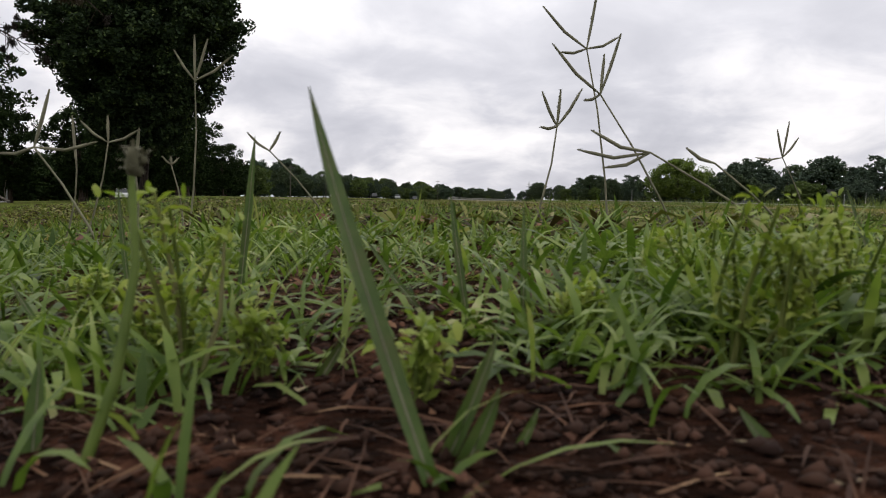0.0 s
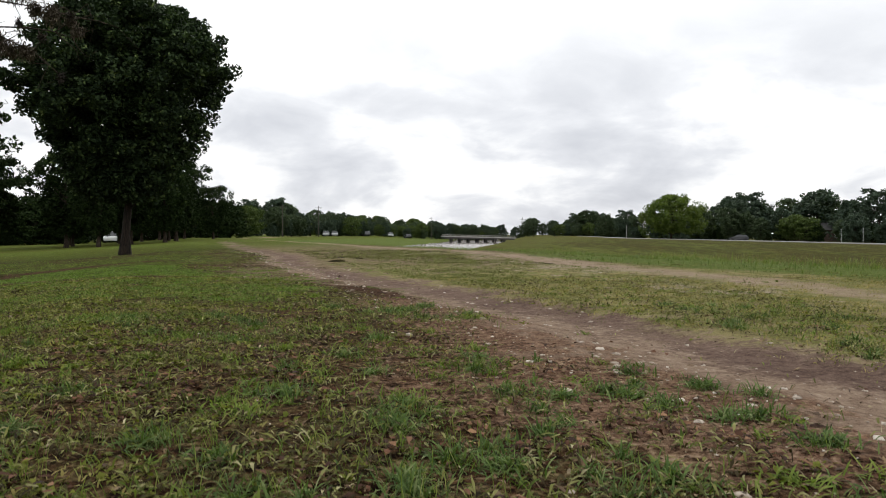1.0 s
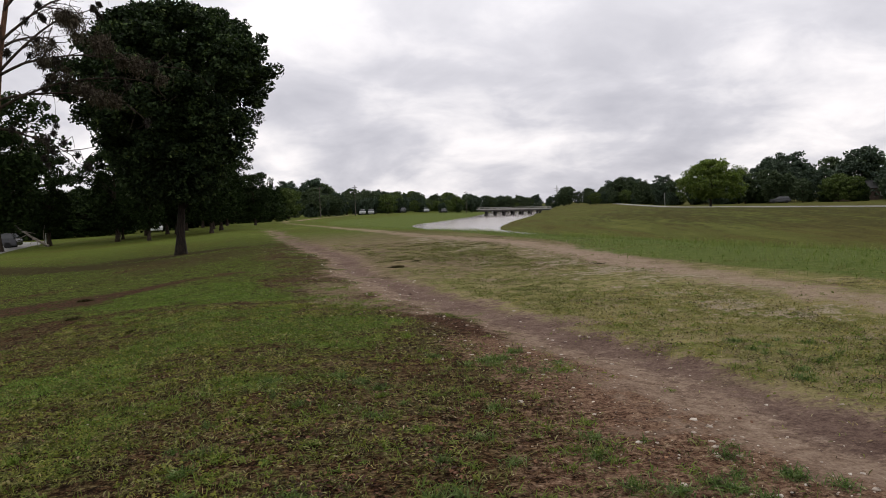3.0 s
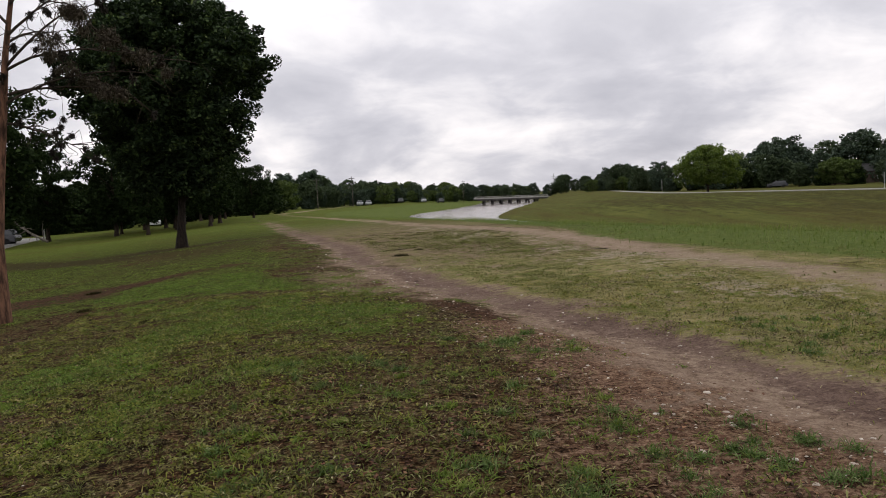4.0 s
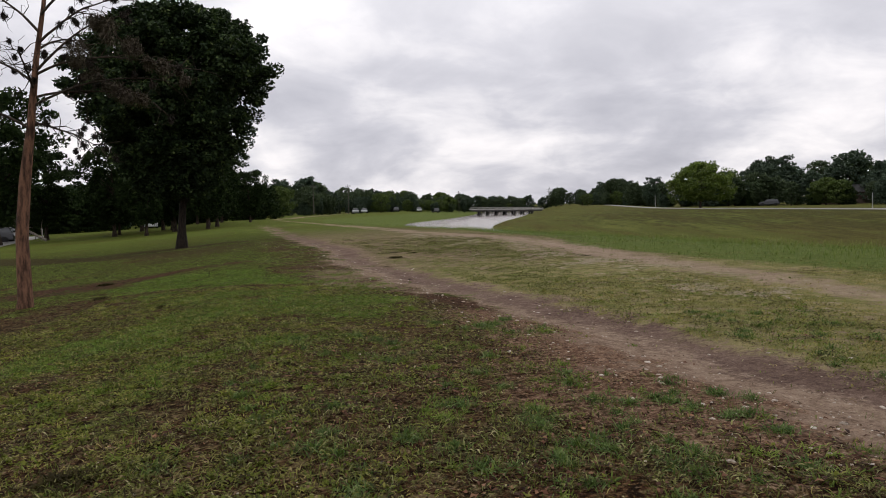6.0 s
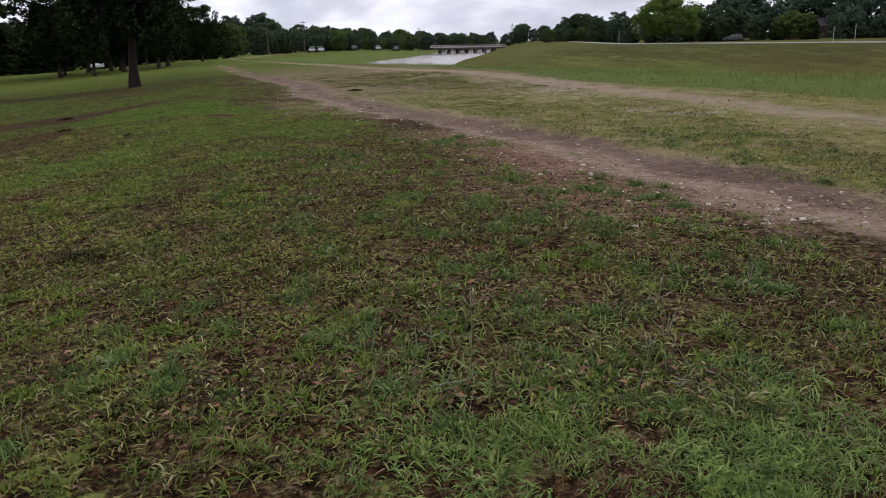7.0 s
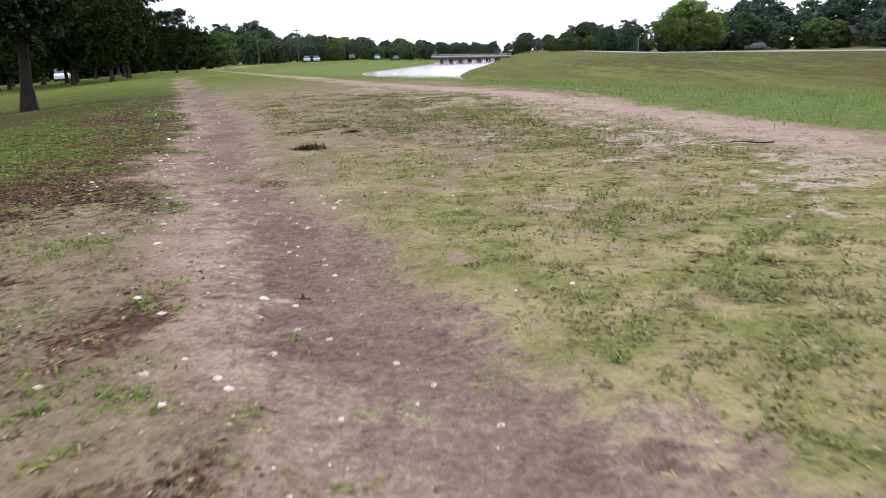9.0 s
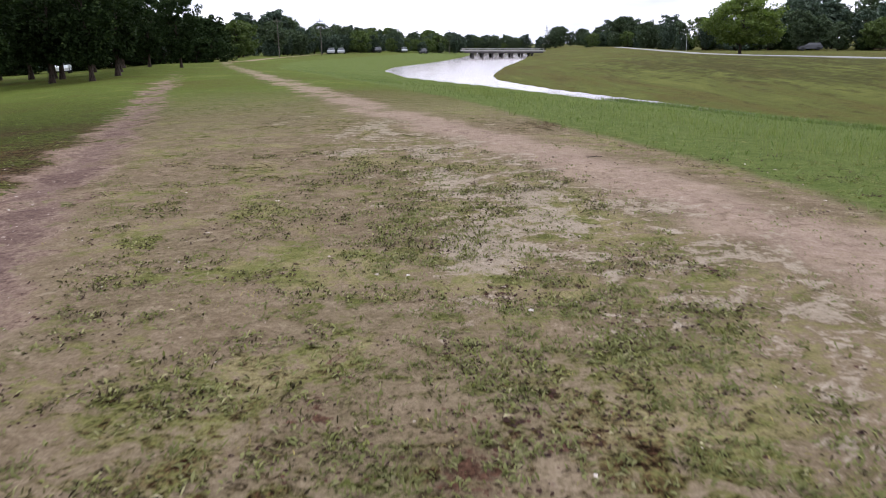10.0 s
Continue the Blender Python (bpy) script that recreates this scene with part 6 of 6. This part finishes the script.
seed_stalk((0.262, 0.394), (0.272, 0.38, 0.106), [(0.008, 0.056)])
seed_stalk((1.152, 0.258), (1.016, 0.252, 0.12), [(-0.038, 0.018)])
seed_stalk((0.558, -0.441), (0.566, -0.416, 0.078), [(0.002, 0.008), (0.004, 0.006)], MAT_FRESH)


def big_blade(root, tip, width):
    """One broad grass blade, folded along its midrib and bowed."""
    o, e = np.array(root), np.array(tip)
    o[2] = min(o[2], ground_at(o[0], o[1])) - 0.005
    n = 9
    vs = []
    for i in range(n):
        u = i / (n - 1)
        c = o + (e - o) * u + np.array([0.10 * (e[0] - o[0]) * 4 * u * (1 - u), 0.004 * u, 0.06 * np.linalg.norm(e - o) * 4 * u * (1 - u)])
        w = width * (0.55 + 0.45 * math.sin(min(u * 2.2, 1.57))) * (1 - u ** 3) / 2 + 0.0002
        side = np.array([0.94, 0.30, 0.10])
        vs += [c - side * w, c + np.array([0, w * 0.35, -w * 0.35]), c + side * w]
    fs = []
    for i in range(n - 1):
        a = 3 * i
        fs += [(a, a + 1, a + 4), (a, a + 4, a + 3), (a + 1, a + 2, a + 5), (a + 1, a + 5, a + 4)]
    ob = tagged(new("grass_shoot"), "single broad green grass blade growing from soil", "grass", group="broad grass blades")
    mesh_part("blade", mesh_from("blade", np.array(vs), np.array(fs), MAT_SHOOT, smooth=True), ob)
    v, f = tubes([[(vs[3 * i + 1] + np.array([0, -0.0001, 0]), width * 0.07 * (1 - 0.8 * i / (n - 1))) for i in range(n)]], 5)
    mesh_part("midrib", mesh_from("midrib", v, f, MAT_SEED, smooth=True), ob)
    return ob


big_blade((0.661, -0.470, -0.007), (0.622, -0.446, 0.101), 0.0060)
big_blade((0.652, -0.452, -0.007), (0.673, -0.447, 0.036), 0.0065)
big_blade((0.735, -0.462, -0.007), (0.700, -0.458, 0.010), 0.0050)
big_blade((0.678, -0.284, 0.010), (0.668, -0.279, 0.074), 0.0044)
big_blade((0.704, -0.285, 0.016), (0.704, -0.281, 0.068), 0.0042)
big_blade((0.767, -0.450, -0.010), (0.740, -0.447, 0.016), 0.007)
big_blade((0.656, -0.455, -0.007), (0.673, -0.454, 0.023), 0.008)
big_blade((0.541, -0.431, -0.010), (0.542, -0.428, 0.024), 0.006)
big_blade((0.669, -0.446, -0.008), (0.685, -0.445, 0.015), 0.005)
big_blade((0.689, -0.461, -0.003), (0.704, -0.461, 0.005), 0.006)
big_blade((0.531, -0.135, 0.052), (0.541, -0.131, 0.113), 0.006)
big_blade((0.912, -0.251, 0.049), (0.886, -0.248, 0.081), 0.004)
big_blade((0.492, -0.289, -0.010), (0.457, -0.284, 0.030), 0.004)
big_blade((0.659, -0.243, 0.021), (0.625, -0.239, 0.048), 0.004)
big_blade((0.459, -0.134, 0.020), (0.448, -0.130, 0.077), 0.004)
big_blade((0.610, -0.362, 0.001), (0.624, -0.362, 0.019), 0.006)


def leafy_weed(x, y, height, seed):
    """A small upright weed with many blunt yellow-green leaves."""
    r = np.random.default_rng(seed)
    ob = tagged(new("weed"), "small leafy yellow-green weed in the turf", "weed", group="leafy weeds")
    z0 = ground_at(x, y)
    lines, at = [], []
    for i in range(5):
        e = np.array([x, y, z0 + height * r.uniform(0.6, 1.0)]) + np.array([*r.normal(0, 0.35 * height, 2), 0]) * 0.6
        lines.append([((x, y, z0 - 0.01), 0.0012), (((np.array([x, y, z0]) + e) / 2 + r.normal(0, 0.003, 3)), 0.001), (e, 0.0006)])
        for u in np.linspace(0.3, 1.0, 7):
            at.append(np.array([x, y, z0]) * (1 - u) + e * u + r.normal(0, 0.0015, 3))
    v, f = tubes(lines, 5)
    mesh_part("stem", mesh_from("stem", v, f, MAT_GRASS, smooth=True), ob)
    at = np.repeat(np.array(at), 5, axis=0) + r.normal(0, 0.0022, (5 * len(at), 3))
    k = len(at)
    v, f = blades(r, at[:, 0], at[:, 1], at[:, 2], r.uniform(0.0045, 0.0085, k), r.uniform(0.0018, 0.0034, k), r.uniform(0.2, 1.5, k), 1.4, 0.8, 4)
    mesh_part("foliage", mesh_from("foliage", v, f, MAT_WEED), ob)
    return ob


for i, (x, y, h) in enumerate(((0.567, -0.366, 0.078), (0.545, -0.335, 0.035), (0.594, -0.360, 0.032), (0.652, -0.400, 0.026), (0.767, -0.375, 0.066), (0.785, -0.385, 0.052), (0.800, -0.249, 0.045), (0.86, -0.30, 0.05), (0.72, -0.33, 0.03), (0.50, -0.30, 0.04), (0.835, -0.33, 0.06), (0.88, -0.22, 0.06))):
    leafy_weed(x, y, h, 40 + i)


# ---- fallen twigs on the ground ----
def make_twig(x, y, length, turn, seed):
    """A short crooked stick with one or two side shoots."""
    r = np.random.default_rng(seed)
    ob = tagged(new("twig"), "short dark fallen twig on the ground", "twig", group="fallen twigs")
    n = 6
    k = np.linspace(-0.5, 0.5, n) * length
    side = np.cumsum(r.normal(0, 0.03 * length, n))
    a = radians(turn)
    line = []
    for i in range(n):
        px, py = x + k[i] * math.cos(a) - side[i] * math.sin(a), y + k[i] * math.sin(a) + side[i] * math.cos(a)
        line.append((np.array([px, py, ground_at(px, py) + 0.009 + 0.008 * r.uniform()]), 0.03 * length ** 0.5 * 0.4 * (1 - 0.09 * i)))
    v, f = tubes([line], 6)
    mesh_part("stick", mesh_from("stick", v, f, MAT_BARK_DARK, smooth=True), ob)
    for i in (2, 3):
        o = line[i][0]
        e = o + np.array([*(r.normal(0, 0.12 * length, 2)), 0.03])
        v, f = tubes([[(o, 0.004), ((o + e) / 2, 0.003), (e, 0.0015)]], 5)
        mesh_part("shoot", mesh_from("shoot", v, f, MAT_BARK_DARK, smooth=True), ob)
    return ob


for i, (x, y, length, turn) in enumerate(((3.72, 17.25, 0.42, 150), (-1.15, 20.5, 0.40, 25), (-0.45, 13.0, 0.09, 160), (2.75, 29.5, 0.25, 10))):
    make_twig(x, y, length, turn, 60 + i)
